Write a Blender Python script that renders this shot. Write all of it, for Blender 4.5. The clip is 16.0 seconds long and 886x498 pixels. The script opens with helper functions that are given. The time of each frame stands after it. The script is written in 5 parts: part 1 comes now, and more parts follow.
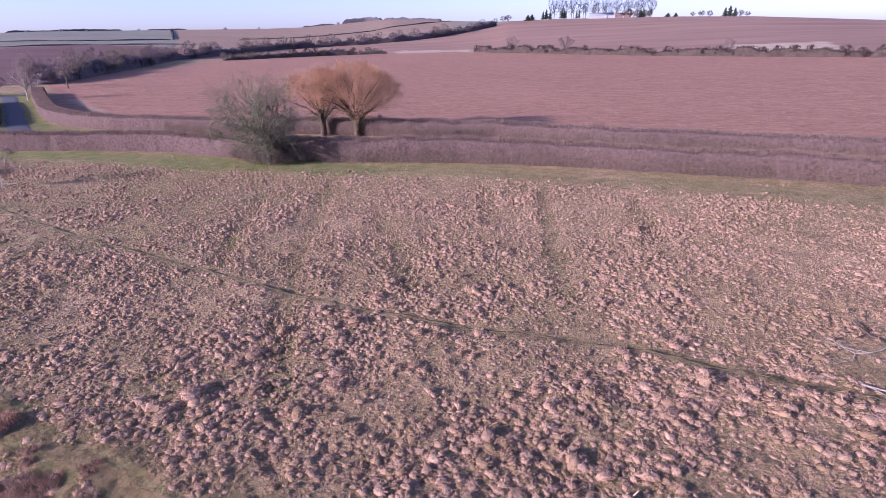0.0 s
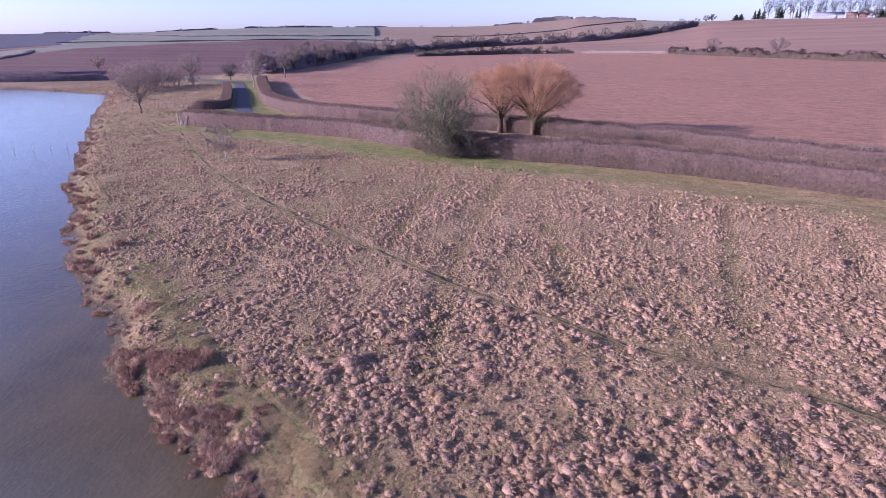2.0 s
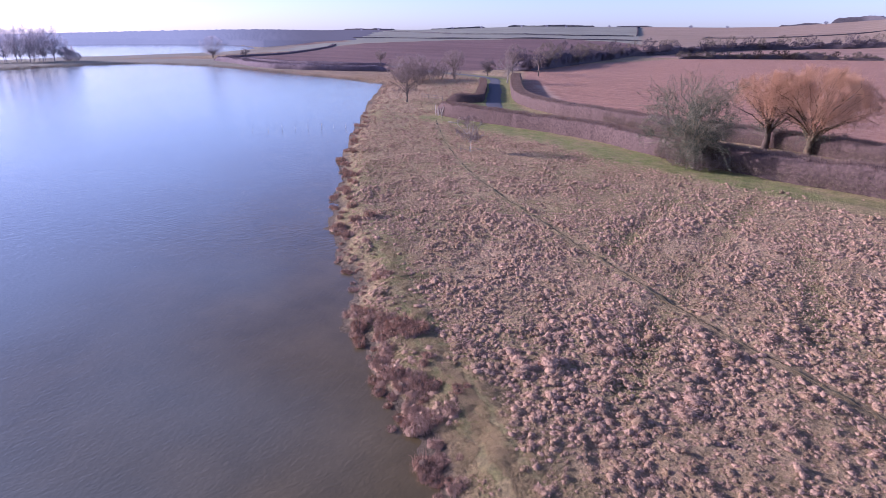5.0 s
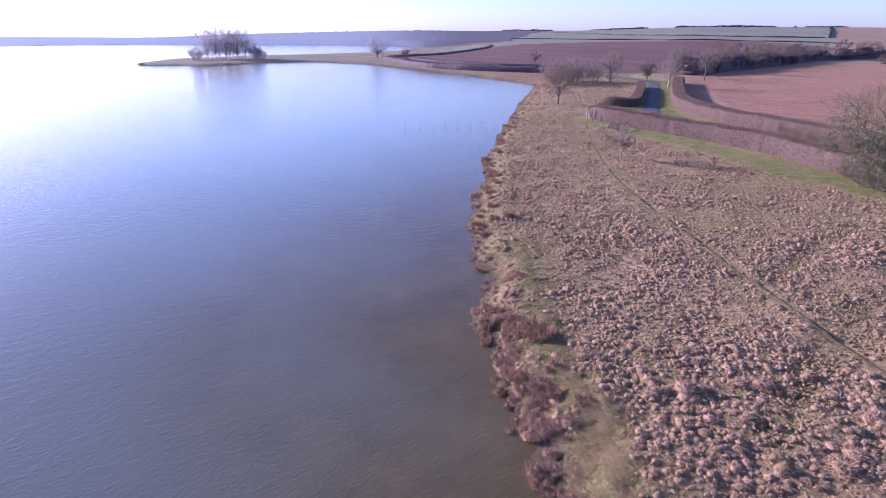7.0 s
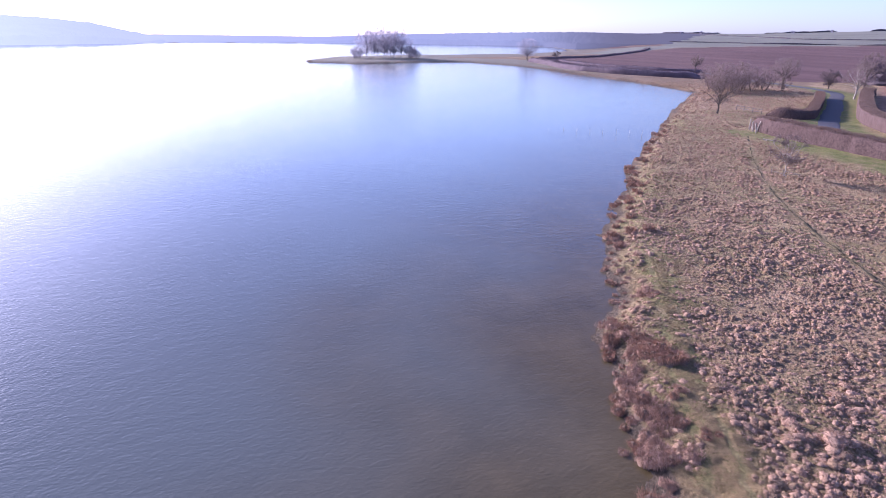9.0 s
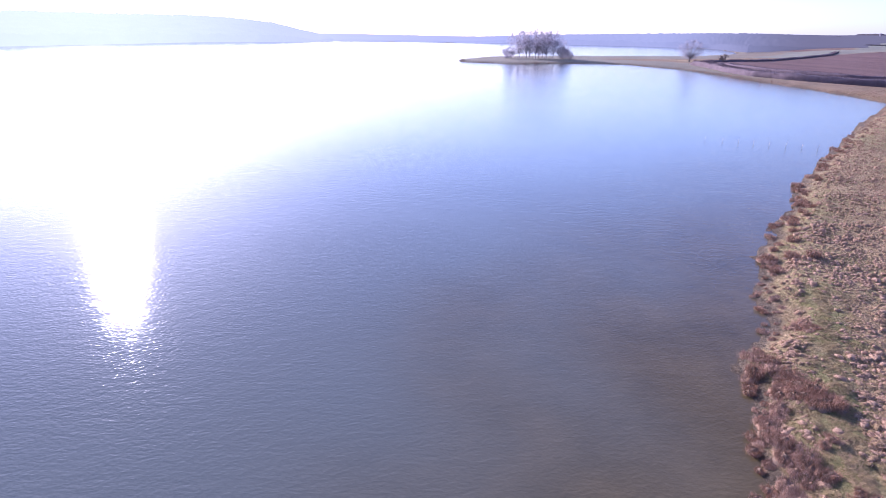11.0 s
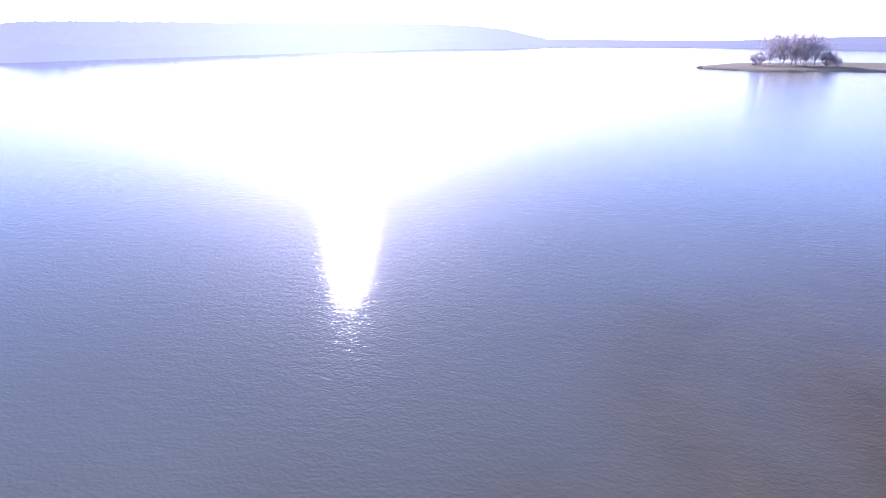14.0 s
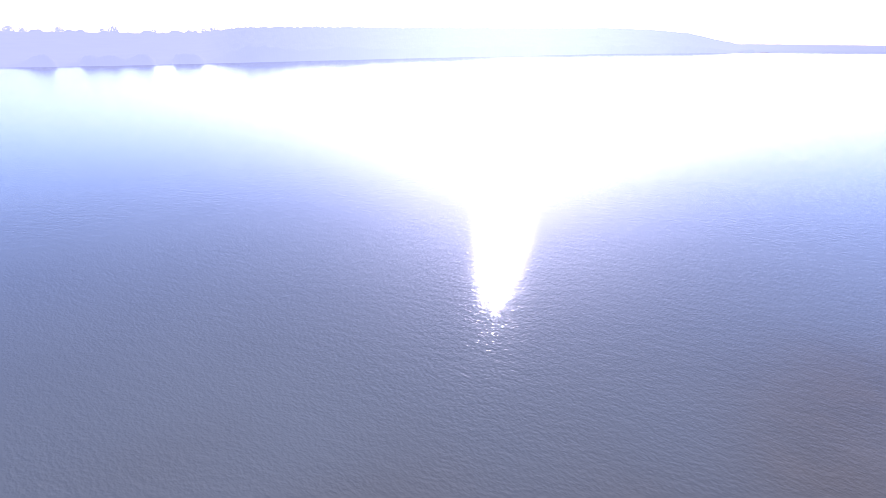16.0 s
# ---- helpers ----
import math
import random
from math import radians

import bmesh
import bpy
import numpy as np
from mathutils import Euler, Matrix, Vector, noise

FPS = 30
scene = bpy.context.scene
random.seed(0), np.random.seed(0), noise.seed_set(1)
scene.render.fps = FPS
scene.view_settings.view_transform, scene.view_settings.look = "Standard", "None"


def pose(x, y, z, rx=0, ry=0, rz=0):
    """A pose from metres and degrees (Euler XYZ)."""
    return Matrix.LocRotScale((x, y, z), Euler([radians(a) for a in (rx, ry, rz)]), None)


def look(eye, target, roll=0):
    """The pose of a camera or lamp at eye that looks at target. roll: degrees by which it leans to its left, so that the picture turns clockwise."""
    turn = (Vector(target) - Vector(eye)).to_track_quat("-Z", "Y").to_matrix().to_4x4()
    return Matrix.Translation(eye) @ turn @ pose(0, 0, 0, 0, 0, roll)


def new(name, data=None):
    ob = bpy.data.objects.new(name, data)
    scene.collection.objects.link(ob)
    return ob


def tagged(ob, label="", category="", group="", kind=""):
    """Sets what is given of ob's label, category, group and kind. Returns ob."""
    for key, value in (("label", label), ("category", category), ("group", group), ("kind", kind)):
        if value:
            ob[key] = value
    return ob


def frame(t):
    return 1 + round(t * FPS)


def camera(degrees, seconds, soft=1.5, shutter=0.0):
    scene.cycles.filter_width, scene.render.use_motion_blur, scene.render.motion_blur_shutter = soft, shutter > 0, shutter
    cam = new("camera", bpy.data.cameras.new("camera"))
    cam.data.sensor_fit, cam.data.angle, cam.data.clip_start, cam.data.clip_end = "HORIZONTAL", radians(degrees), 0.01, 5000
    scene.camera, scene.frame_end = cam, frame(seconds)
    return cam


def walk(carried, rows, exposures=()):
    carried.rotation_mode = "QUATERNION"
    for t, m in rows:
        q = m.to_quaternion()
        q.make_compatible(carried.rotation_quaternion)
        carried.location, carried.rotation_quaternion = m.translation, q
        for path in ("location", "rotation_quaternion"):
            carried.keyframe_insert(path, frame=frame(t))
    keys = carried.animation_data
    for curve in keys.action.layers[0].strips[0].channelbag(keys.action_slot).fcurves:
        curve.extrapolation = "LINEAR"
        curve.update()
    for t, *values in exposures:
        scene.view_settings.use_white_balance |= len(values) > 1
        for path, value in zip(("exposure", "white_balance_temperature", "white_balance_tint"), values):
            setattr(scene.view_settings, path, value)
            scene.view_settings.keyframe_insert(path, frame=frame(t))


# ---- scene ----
cam = camera(75.9, 16.0, soft=0.75)
PATH = [
    (0.0, (0.00, 0.00, 12.50), (-1.182, 46.761, -5.164), -1.35),
    (0.5, (0.04, 0.00, 12.50), (-4.697, 46.555, -5.121), -1.30),
    (1.0, (0.07, 0.01, 12.50), (-8.653, 45.999, -5.064), -1.05),
    (1.5, (0.11, 0.01, 12.50), (-12.312, 45.158, -5.031), -0.82),
    (2.0, (0.14, 0.01, 12.50), (-14.978, 44.334, -5.021), -0.59),
    (2.5, (0.18, 0.02, 12.50), (-17.695, 43.296, -5.035), -0.41),
    (3.0, (0.21, 0.02, 12.51), (-20.551, 41.996, -5.019), -0.16),
    (3.5, (0.25, 0.03, 12.51), (-23.492, 40.392, -5.018), 0.00),
    (4.0, (0.28, 0.04, 12.52), (-26.332, 38.570, -4.996), 0.26),
    (6.5, (0.46, 0.08, 12.57), (-37.361, 27.698, -4.946), 0.18),
    (7.0, (0.50, 0.09, 12.59), (-38.949, 25.328, -4.940), 0.40),
    (7.5, (0.53, 0.11, 12.60), (-40.412, 22.825, -4.930), 0.55),
    (8.0, (0.57, 0.12, 12.62), (-41.705, 20.252, -4.919), 0.68),
    (8.5, (0.60, 0.13, 12.64), (-42.785, 17.729, -4.906), 0.87),
    (9.0, (0.64, 0.15, 12.66), (-43.745, 15.030, -4.906), 0.98),
    (11.5, (0.82, 0.22, 12.77), (-45.900, 0.548, -5.038), 1.27),
    (12.0, (0.85, 0.24, 12.79), (-45.776, -2.668, -5.031), 1.15),
    (12.5, (0.89, 0.26, 12.82), (-45.430, -5.719, -5.033), 1.03),
    (13.0, (0.93, 0.28, 12.85), (-44.983, -8.452, -4.919), 0.86),
    (13.5, (0.96, 0.30, 12.88), (-44.397, -11.101, -4.805), 0.64),
    (14.0, (1.00, 0.32, 12.91), (-43.622, -13.790, -4.690), 0.51),
    (14.5, (1.03, 0.34, 12.94), (-42.700, -16.400, -4.594), 0.43),
    (15.0, (1.07, 0.36, 12.97), (-41.374, -19.518, -4.438), 0.29),
    (15.5, (1.11, 0.39, 13.01), (-39.684, -22.698, -4.408), 0.32),
    (16.0, (1.14, 0.41, 13.04), (-37.836, -25.603, -4.393), 0.52),
]
walk(cam, [(t, look(eye, target, roll)) for t, eye, target, roll in PATH],
     exposures=[(0, 1.25, 5150, 36), (4, 1.21, 5050, 34), (9, 1.39, 5030, 31), (16, 1.6, 5150, 28)])

# ---------- light: a low winter sun over the lake ----------
SUN_AZ, SUN_EL = 117.3, 17.6
sun_way = Vector((-math.sin(radians(SUN_AZ)) * math.cos(radians(SUN_EL)), math.cos(radians(SUN_AZ)) * math.cos(radians(SUN_EL)), math.sin(radians(SUN_EL))))
world = bpy.data.worlds.new("sky")
scene.world = world
world.use_nodes = True
sky = world.node_tree.nodes.new("ShaderNodeTexSky")
sky.sky_type, sky.sun_disc = "NISHITA", False
sky.sun_elevation, sky.sun_rotation = radians(SUN_EL), radians(-SUN_AZ)
sky.air_density, sky.dust_density, sky.ozone_density = 1.0, 0.7, 3.2
sky.altitude = 0
haze = world.node_tree.nodes.new("ShaderNodeHueSaturation")
haze.inputs["Saturation"].default_value = 0.79
tint = world.node_tree.nodes.new("ShaderNodeMix")
tint.data_type, tint.blend_type = "RGBA", "MULTIPLY"
tint.inputs[0].default_value = 1.0
tint.inputs[7].default_value = (1.02, 0.965, 1.12, 1)
world.node_tree.links.new(sky.outputs[0], haze.inputs["Color"])
world.node_tree.links.new(haze.outputs[0], tint.inputs[6])
world.node_tree.links.new(tint.outputs[2], world.node_tree.nodes["Background"].inputs[0])
world.node_tree.nodes["Background"].inputs[1].default_value = 0.089
sun = new("sun", bpy.data.lights.new("sun", "SUN"))
sun.data.energy, sun.data.angle, sun.data.color = 4.8, radians(0.53), (1.0, 0.83, 0.69)
sun.matrix_world = look(sun_way * 200, (0, 0, 0))


# ---------- materials ----------
def material(name, build, rough=0.9, spec=0.3):
    m = bpy.data.materials.new(name)
    m.use_nodes = True
    n, l = m.node_tree.nodes, m.node_tree.links
    p = n["Principled BSDF"]
    p.inputs["Roughness"].default_value = rough
    p.inputs["Specular IOR Level"].default_value = spec
    build(n, l, p)
    return m


def noise_at(n, l, scale, detail=4.0, stretch=(1, 1, 1), rough=0.6, turn=0.0):
    """A noise in world metres; scale: how many features a metre."""
    g = n.new("ShaderNodeNewGeometry")
    m = n.new("ShaderNodeMapping")
    m.inputs["Scale"].default_value = [s * scale for s in stretch]
    m.inputs["Rotation"].default_value = (0, 0, turn)
    t = n.new("ShaderNodeTexNoise")
    t.inputs["Scale"].default_value, t.inputs["Detail"].default_value, t.inputs["Roughness"].default_value = 1.0, detail, rough
    l.new(g.outputs["Position"], m.inputs["Vector"])
    l.new(m.outputs[0], t.inputs["Vector"])
    return t.outputs["Fac"]


def ramp(n, l, fac, stops):
    r = n.new("ShaderNodeValToRGB")
    while len(r.color_ramp.elements) < len(stops):
        r.color_ramp.elements.new(0.5)
    for e, (at, c) in zip(r.color_ramp.elements, stops):
        e.position, e.color = at, (*c, 1)
    l.new(fac, r.inputs[0])
    return r.outputs[0]


def mix(n, l, fac, a, b, how="MIX"):
    m = n.new("ShaderNodeMix")
    m.data_type, m.blend_type = "RGBA", how
    if isinstance(fac, float):
        m.inputs[0].default_value = fac
    else:
        l.new(fac, m.inputs[0])
    for s, v in ((m.inputs[6], a), (m.inputs[7], b)):
        if isinstance(v, tuple):
            s.default_value = (*v, 1)
        else:
            l.new(v, s)
    return m.outputs[2]


def attribute(n, name):
    a = n.new("ShaderNodeAttribute")
    a.attribute_name = name
    return a.outputs["Fac"]


def bump(n, l, p, fac, strength, distance):
    b = n.new("ShaderNodeBump")
    b.inputs["Strength"].default_value, b.inputs["Distance"].default_value = strength, distance
    l.new(fac, b.inputs["Height"])
    l.new(b.outputs[0], p.inputs["Normal"])
    return b


def ground_build(n, l, p):
    big, mid, fine = noise_at(n, l, 0.06, 5), noise_at(n, l, 0.9, 5), noise_at(n, l, 7.0, 4)
    straw = ramp(n, l, mid, [(0.3, (0.21, 0.14, 0.08)), (0.48, (0.355, 0.24, 0.138)), (0.62, (0.465, 0.32, 0.19)), (0.8, (0.54, 0.378, 0.23))])
    moss = ramp(n, l, fine, [(0.3, (0.145, 0.113, 0.049)), (0.7, (0.285, 0.218, 0.1))])
    rough = mix(n, l, ramp(n, l, big, [(0.35, (.22, .22, .22)), (0.62, (.85, .85, .85))]), straw, moss)
    green = ramp(n, l, mid, [(0.25, (0.12, 0.125, 0.036)), (0.45, (0.17, 0.18, 0.055)), (0.6, (0.22, 0.19, 0.078)), (0.75, (0.27, 0.205, 0.1))])
    soil_rows = noise_at(n, l, 1.0, 5, (0.2, 0.6, 1), 0.65, radians(12))
    soil = ramp(n, l, noise_at(n, l, 0.35, 8, (1, 1, 1), 0.75), [(0.25, (0.16, 0.081, 0.053)), (0.5, (0.262, 0.143, 0.095)), (0.75, (0.374, 0.216, 0.145))])
    soil = mix(n, l, 0.35, soil, ramp(n, l, soil_rows, [(0.3, (0.17, 0.08, 0.045)), (0.7, (0.41, 0.225, 0.132))]))
    drill = ramp(n, l, noise_at(n, l, 2.4, 6, (0.3, 1, 1), 0.75, radians(12)), [(0.34, (0.66, 0.64, 0.62)), (0.5, (1.0, 1.0, 1.0)), (0.68, (1.28, 1.26, 1.23))])
    soil = mix(n, l, 1.0, soil, drill, "MULTIPLY")
    soil = mix(n, l, ramp(n, l, noise_at(n, l, 0.012, 4), [(0.4, (0, 0, 0)), (0.7, (.5, .5, .5))]), soil, mix(n, l, 1.0, (0.322, 0.175, 0.112), drill, "MULTIPLY"))
    pasture = ramp(n, l, noise_at(n, l, 0.02, 5), [(0.3, (0.158, 0.152, 0.112)), (0.7, (0.215, 0.205, 0.148))])
    stubble = ramp(n, l, noise_at(n, l, 0.25, 5, (0.2, 1, 1)), [(0.3, (0.32, 0.245, 0.165)), (0.7, (0.44, 0.34, 0.235))])
    hillsoil = ramp(n, l, noise_at(n, l, 0.05, 8, (0.15, 1, 1)), [(0.3, (0.195, 0.118, 0.08)), (0.7, (0.3, 0.188, 0.13))])
    mud_and_shade = ramp(n, l, fine, [(0.3, (0.05, 0.038, 0.026)), (0.7, (0.15, 0.115, 0.075))])
    grain = ramp(n, l, noise_at(n, l, 6.0, 7, (1, 1, 1), 0.8), [(0.32, (0.38, 0.38, 0.38)), (0.5, (0.97, 0.97, 0.97)), (0.66, (1.5, 1.43, 1.36))])
    rough, green = mix(n, l, 1.0, rough, grain, "MULTIPLY"), mix(n, l, .8, green, grain, "MULTIPLY")
    fleck = ramp(n, l, noise_at(n, l, 1.8, 7, (0.5, 1, 1), 0.75, radians(12)), [(0.56, (0, 0, 0)), (0.66, (1, 1, 1))])
    soil = mix(n, l, fleck, soil, (0.45, 0.3, 0.19))
    c = mix(n, l, attribute(n, "mown"), rough, green)
    c = mix(n, l, attribute(n, "soil"), c, soil)
    c = mix(n, l, attribute(n, "darksoil"), c, ramp(n, l, noise_at(n, l, 0.04, 8, (0.2, 1, 1), 0.7), [(0.3, (0.098, 0.055, 0.046)), (0.7, (0.162, 0.096, 0.08))]))
    c = mix(n, l, attribute(n, "hillsoil"), c, hillsoil)
    c = mix(n, l, attribute(n, "pasture"), c, pasture)
    c = mix(n, l, attribute(n, "stubble"), c, stubble)
    c = mix(n, l, attribute(n, "mud_and_shade"), c, mud_and_shade)
    l.new(c, p.inputs["Base Color"])
    bump(n, l, p, noise_at(n, l, 4.0, 9, (1, 1, 1), 0.78), 1.0, 0.22)


def water_build(n, l, p):
    bed = ramp(n, l, noise_at(n, l, 0.35, 5), [(0.3, (0.062, 0.046, 0.018)), (0.7, (0.098, 0.072, 0.031))])
    deep = ramp(n, l, noise_at(n, l, 0.03, 3), [(0.3, (0.089, 0.1, 0.092)), (0.7, (0.112, 0.124, 0.112))])
    l.new(mix(n, l, attribute(n, "deep"), bed, deep), p.inputs["Base Color"])
    p.inputs["IOR"].default_value = 1.33
    a, b = noise_at(n, l, 2.6, 2, (1, 0.4, 1), 0.5, radians(28)), noise_at(n, l, 8.0, 1, (1, 0.62, 1), 0.5, radians(15))
    s = n.new("ShaderNodeMath")
    s.operation = "MULTIPLY_ADD"
    s.inputs[1].default_value = 0.95
    l.new(b, s.inputs[0])
    l.new(a, s.inputs[2])
    bump(n, l, p, s.outputs[0], 0.2, 0.06)


def plant_build(dark, light, scale=3.0, thin=0.0):
    """Stems or leaves that differ piece by piece. thin: the share of light that filters through a cloud of fine twigs."""
    def build(n, l, p):
        g = n.new("ShaderNodeNewGeometry")
        c = ramp(n, l, g.outputs["Random Per Island"], [(0.0, dark), (1.0, light)])
        c2 = ramp(n, l, noise_at(n, l, scale, 3), [(0.3, tuple(v * 0.7 for v in dark)), (0.75, light)])
        c = mix(n, l, 0.5, c, c2)
        l.new(c, p.inputs["Base Color"])
        if thin:
            t, m = n.new("ShaderNodeBsdfTranslucent"), n.new("ShaderNodeMixShader")
            l.new(c, t.inputs["Color"])
            m.inputs[0].default_value = thin
            l.new(p.outputs[0], m.inputs[1])
            l.new(t.outputs[0], m.inputs[2])
            l.new(m.outputs[0], n["Material Output"].inputs["Surface"])
    return build


def thatch_build(n, l, p):
    """Matted dead grass, some mounds olive, most straw or pinkish, with a fine fibrous grain."""
    g = n.new("ShaderNodeNewGeometry")
    c = ramp(n, l, g.outputs["Random Per Island"], [(0.0, (0.16, 0.112, 0.054)), (0.25, (0.26, 0.172, 0.103)), (0.6, (0.365, 0.232, 0.155)), (1.0, (0.45, 0.292, 0.204))])
    patch = ramp(n, l, noise_at(n, l, 0.16, 4), [(0.35, (0.22, 0.158, 0.074)), (0.65, (0.38, 0.252, 0.155))])
    c = mix(n, l, 0.4, c, patch)
    grain = ramp(n, l, noise_at(n, l, 34.0, 5, (1, 1, .5), 0.7), [(0.3, (0.5, 0.48, 0.45)), (0.5, (0.95, 0.95, 0.95)), (0.7, (1.3, 1.28, 1.25))])
    l.new(mix(n, l, 1.0, c, grain, "MULTIPLY"), p.inputs["Base Color"])
    bump(n, l, p, noise_at(n, l, 22.0, 6, (1, 1, .6), 0.75), 0.9, 0.04)


def plain_build(a, b, scale, relief=0.3):
    def build(n, l, p):
        f = noise_at(n, l, scale, 6)
        l.new(ramp(n, l, f, [(0.3, a), (0.7, b)]), p.inputs["Base Color"])
        bump(n, l, p, f, relief, 0.05)
    return build


M_GROUND = material("meadow_and_fields", ground_build, 0.95, 0.15)
M_WATER = material("lake_water", water_build, 0.06, 0.5)
M_THATCH = material("matted_tussock_thatch", thatch_build, 0.95, 0.1)
M_TUSSOCK = material("dead_tussock_grass", plant_build((0.255, 0.166, 0.103), (0.53, 0.345, 0.24), scale=0.8, thin=.25), 0.85, 0.2)
M_TURF = material("tussock_turf", plant_build((0.11, 0.075, 0.05), (0.26, 0.18, 0.12), scale=6.0), 0.95, 0.1)
M_RUSH = material("brown_rush", plant_build((0.23, 0.122, 0.07), (0.5, 0.295, 0.19), scale=2.0, thin=.2), 0.8, 0.25)
M_HEDGE = material("clipped_hedge_twigs", plant_build((0.108, 0.067, 0.048), (0.275, 0.175, 0.124), scale=1.5, thin=.15), 0.9, 0.2)
# Dark core colour holds the shade between the hedge's twigs.
M_HEDGECORE = material("hedge_inside_shade", plain_build((0.058, 0.04, 0.035), (0.13, 0.088, 0.075), 4.0), 0.95, 0.1)
M_LEAF = material("ivy_leaf", plant_build((0.03, 0.04, 0.018), (0.125, 0.13, 0.062)), 0.6, 0.4)
M_BRAMBLE = material("bramble_leaf", plant_build((0.12, 0.095, 0.05), (0.215, 0.168, 0.095), thin=.25), 0.7, 0.3)
M_BARK = material("grey_brown_bark", plain_build((0.08, 0.06, 0.048), (0.21, 0.165, 0.125), 6.0, 0.6), 0.9, 0.2)
M_DARKBARK = material("dark_willow_bark", plain_build((0.045, 0.033, 0.026), (0.12, 0.085, 0.06), 6.0, 0.6), 0.9, 0.2)
M_PALEBARK = material("pale_weathered_wood", plain_build((0.30, 0.25, 0.2), (0.5, 0.43, 0.35), 8.0, 0.5), 0.85, 0.2)
M_TWIG = material("bare_twigs", plant_build((0.18, 0.136, 0.117), (0.35, 0.272, 0.235), thin=.5), 0.9, 0.2)
M_WILLOW = material("orange_willow_twigs", plant_build((0.44, 0.245, 0.132), (0.7, 0.43, 0.265), thin=.4), 0.8, 0.3)
# Pale lilac tone: distance haze is mixed into the twig colour.
M_HAZETWIG = material("haze_tinted_far_twigs", plant_build((0.25, 0.23, 0.27), (0.4, 0.37, 0.42), scale=.3, thin=.7), 0.9, 0.2)
M_FARWOOD = material("far_woodland_twigs", plant_build((0.095, 0.076, 0.078), (0.2, 0.157, 0.15), scale=0.15, thin=.5), 0.95, 0.1)
M_EVERGREEN = material("evergreen_foliage", plant_build((0.09, 0.11, 0.09), (0.19, 0.21, 0.15), scale=0.5, thin=.45), 0.8, 0.2)
M_ROAD = material("worn_asphalt_lane", plain_build((0.055, 0.05, 0.052), (0.105, 0.096, 0.098), 3.0, 0.2), 0.85, 0.3)
M_POST = material("weathered_post", plain_build((0.12, 0.1, 0.08), (0.3, 0.26, 0.21), 9.0, 0.5), 0.9, 0.2)
M_SHEET = material("pale_sheet_roof", plain_build((0.20, 0.21, 0.22), (0.28, 0.28, 0.29), 0.4, 0.1), 0.5, 0.4)
M_CLAD = material("grey_cladding", plain_build((0.24, 0.25, 0.25), (0.32, 0.32, 0.32), 0.6, 0.1), 0.7, 0.3)
M_BRICK = material("red_brick", plain_build((0.16, 0.10, 0.085), (0.23, 0.145, 0.12), 0.8, 0.2), 0.9, 0.2)
M_TILE = material("red_brown_roof_tiles", plain_build((0.14, 0.085, 0.07), (0.21, 0.125, 0.10), 0.8, 0.2), 0.85, 0.2)
M_GLASS = material("dark_window_glass", plain_build((0.03, 0.035, 0.04), (0.05, 0.055, 0.06), 1.0, 0.0), 0.1, 0.5)


# ---------- mesh helpers ----------
def mesh_np(name, V, F, mats, index=None):
    """A mesh from arrays of points and of faces with as many corners each."""
    V, F = np.asarray(V, np.float32), np.asarray(F, np.int32)
    me = bpy.data.meshes.new(name)
    me.vertices.add(len(V))
    me.vertices.foreach_set("co", V.ravel())
    k = F.shape[1]
    me.loops.add(F.size)
    me.loops.foreach_set("vertex_index", F.ravel())
    me.polygons.add(len(F))
    me.polygons.foreach_set("loop_start", np.arange(0, F.size, k, dtype=np.int32))
    me.polygons.foreach_set("loop_total", np.full(len(F), k, np.int32))
    for m in (mats if isinstance(mats, (list, tuple)) else [mats]):
        me.materials.append(m)
    if index is not None:
        me.polygons.foreach_set("material_index", np.asarray(index, np.int32))
    me.update(calc_edges=True)
    me.validate()
    return me


def part(name, me, parent, label=""):
    ob = new(name, me)
    ob.parent = parent
    if label:
        ob["label"] = label
    return ob


def thing(name, label, category, at=(0, 0, 0), group="", kind="", turn=0.0):
    ob = new(name)
    ob.matrix_world = pose(*at, 0, 0, turn)
    return tagged(ob, label, category, group, kind)


def rods(P0, P1, R0, R1, sides=3):
    """Tapered rods from points P0 to P1 as one set of points and four-cornered faces."""
    P0, P1, R0, R1 = (np.asarray(a, float) for a in (P0, P1, R0, R1))
    n = len(P0)
    d = P1 - P0
    d /= np.linalg.norm(d, axis=1, keepdims=True) + 1e-9
    ref = np.where(np.abs(d[:, 2:3]) > 0.9, np.array([[1.0, 0, 0]]), np.array([[0, 0, 1.0]]))
    u = np.cross(d, ref)
    u /= np.linalg.norm(u, axis=1, keepdims=True) + 1e-9
    w = np.cross(d, u)
    V = np.zeros((n, 2, sides, 3))
    for s in range(sides):
        a = 6.28319 * s / sides
        o = u * math.cos(a) + w * math.sin(a)
        V[:, 0, s] = P0 + o * R0[:, None]
        V[:, 1, s] = P1 + o * R1[:, None]
    base = np.arange(n)[:, None] * 2 * sides
    F = [np.concatenate([base + s, base + (s + 1) % sides, base + sides + (s + 1) % sides, base + sides + s], 1) for s in range(sides)]
    return V.reshape(-1, 3), np.concatenate(F, 0)


def ribbons(P0, P1, R0, R1, seed=0):
    """Thin flat twigs, one four-cornered face each, turned every way about their length."""
    P0, P1, R0, R1 = (np.asarray(a, float) for a in (P0, P1, R0, R1))
    u = np.cross(P1 - P0, np.random.RandomState(seed).normal(0, 1, P0.shape))
    u *= 1.05 / (np.linalg.norm(u, axis=1, keepdims=True) + 1e-9)
    V = np.stack([P0 - u * R0[:, None], P0 + u * R0[:, None], P1 + u * R1[:, None], P1 - u * R1[:, None]], 1)
    return V.reshape(-1, 3), np.arange(4 * len(P0)).reshape(-1, 4)


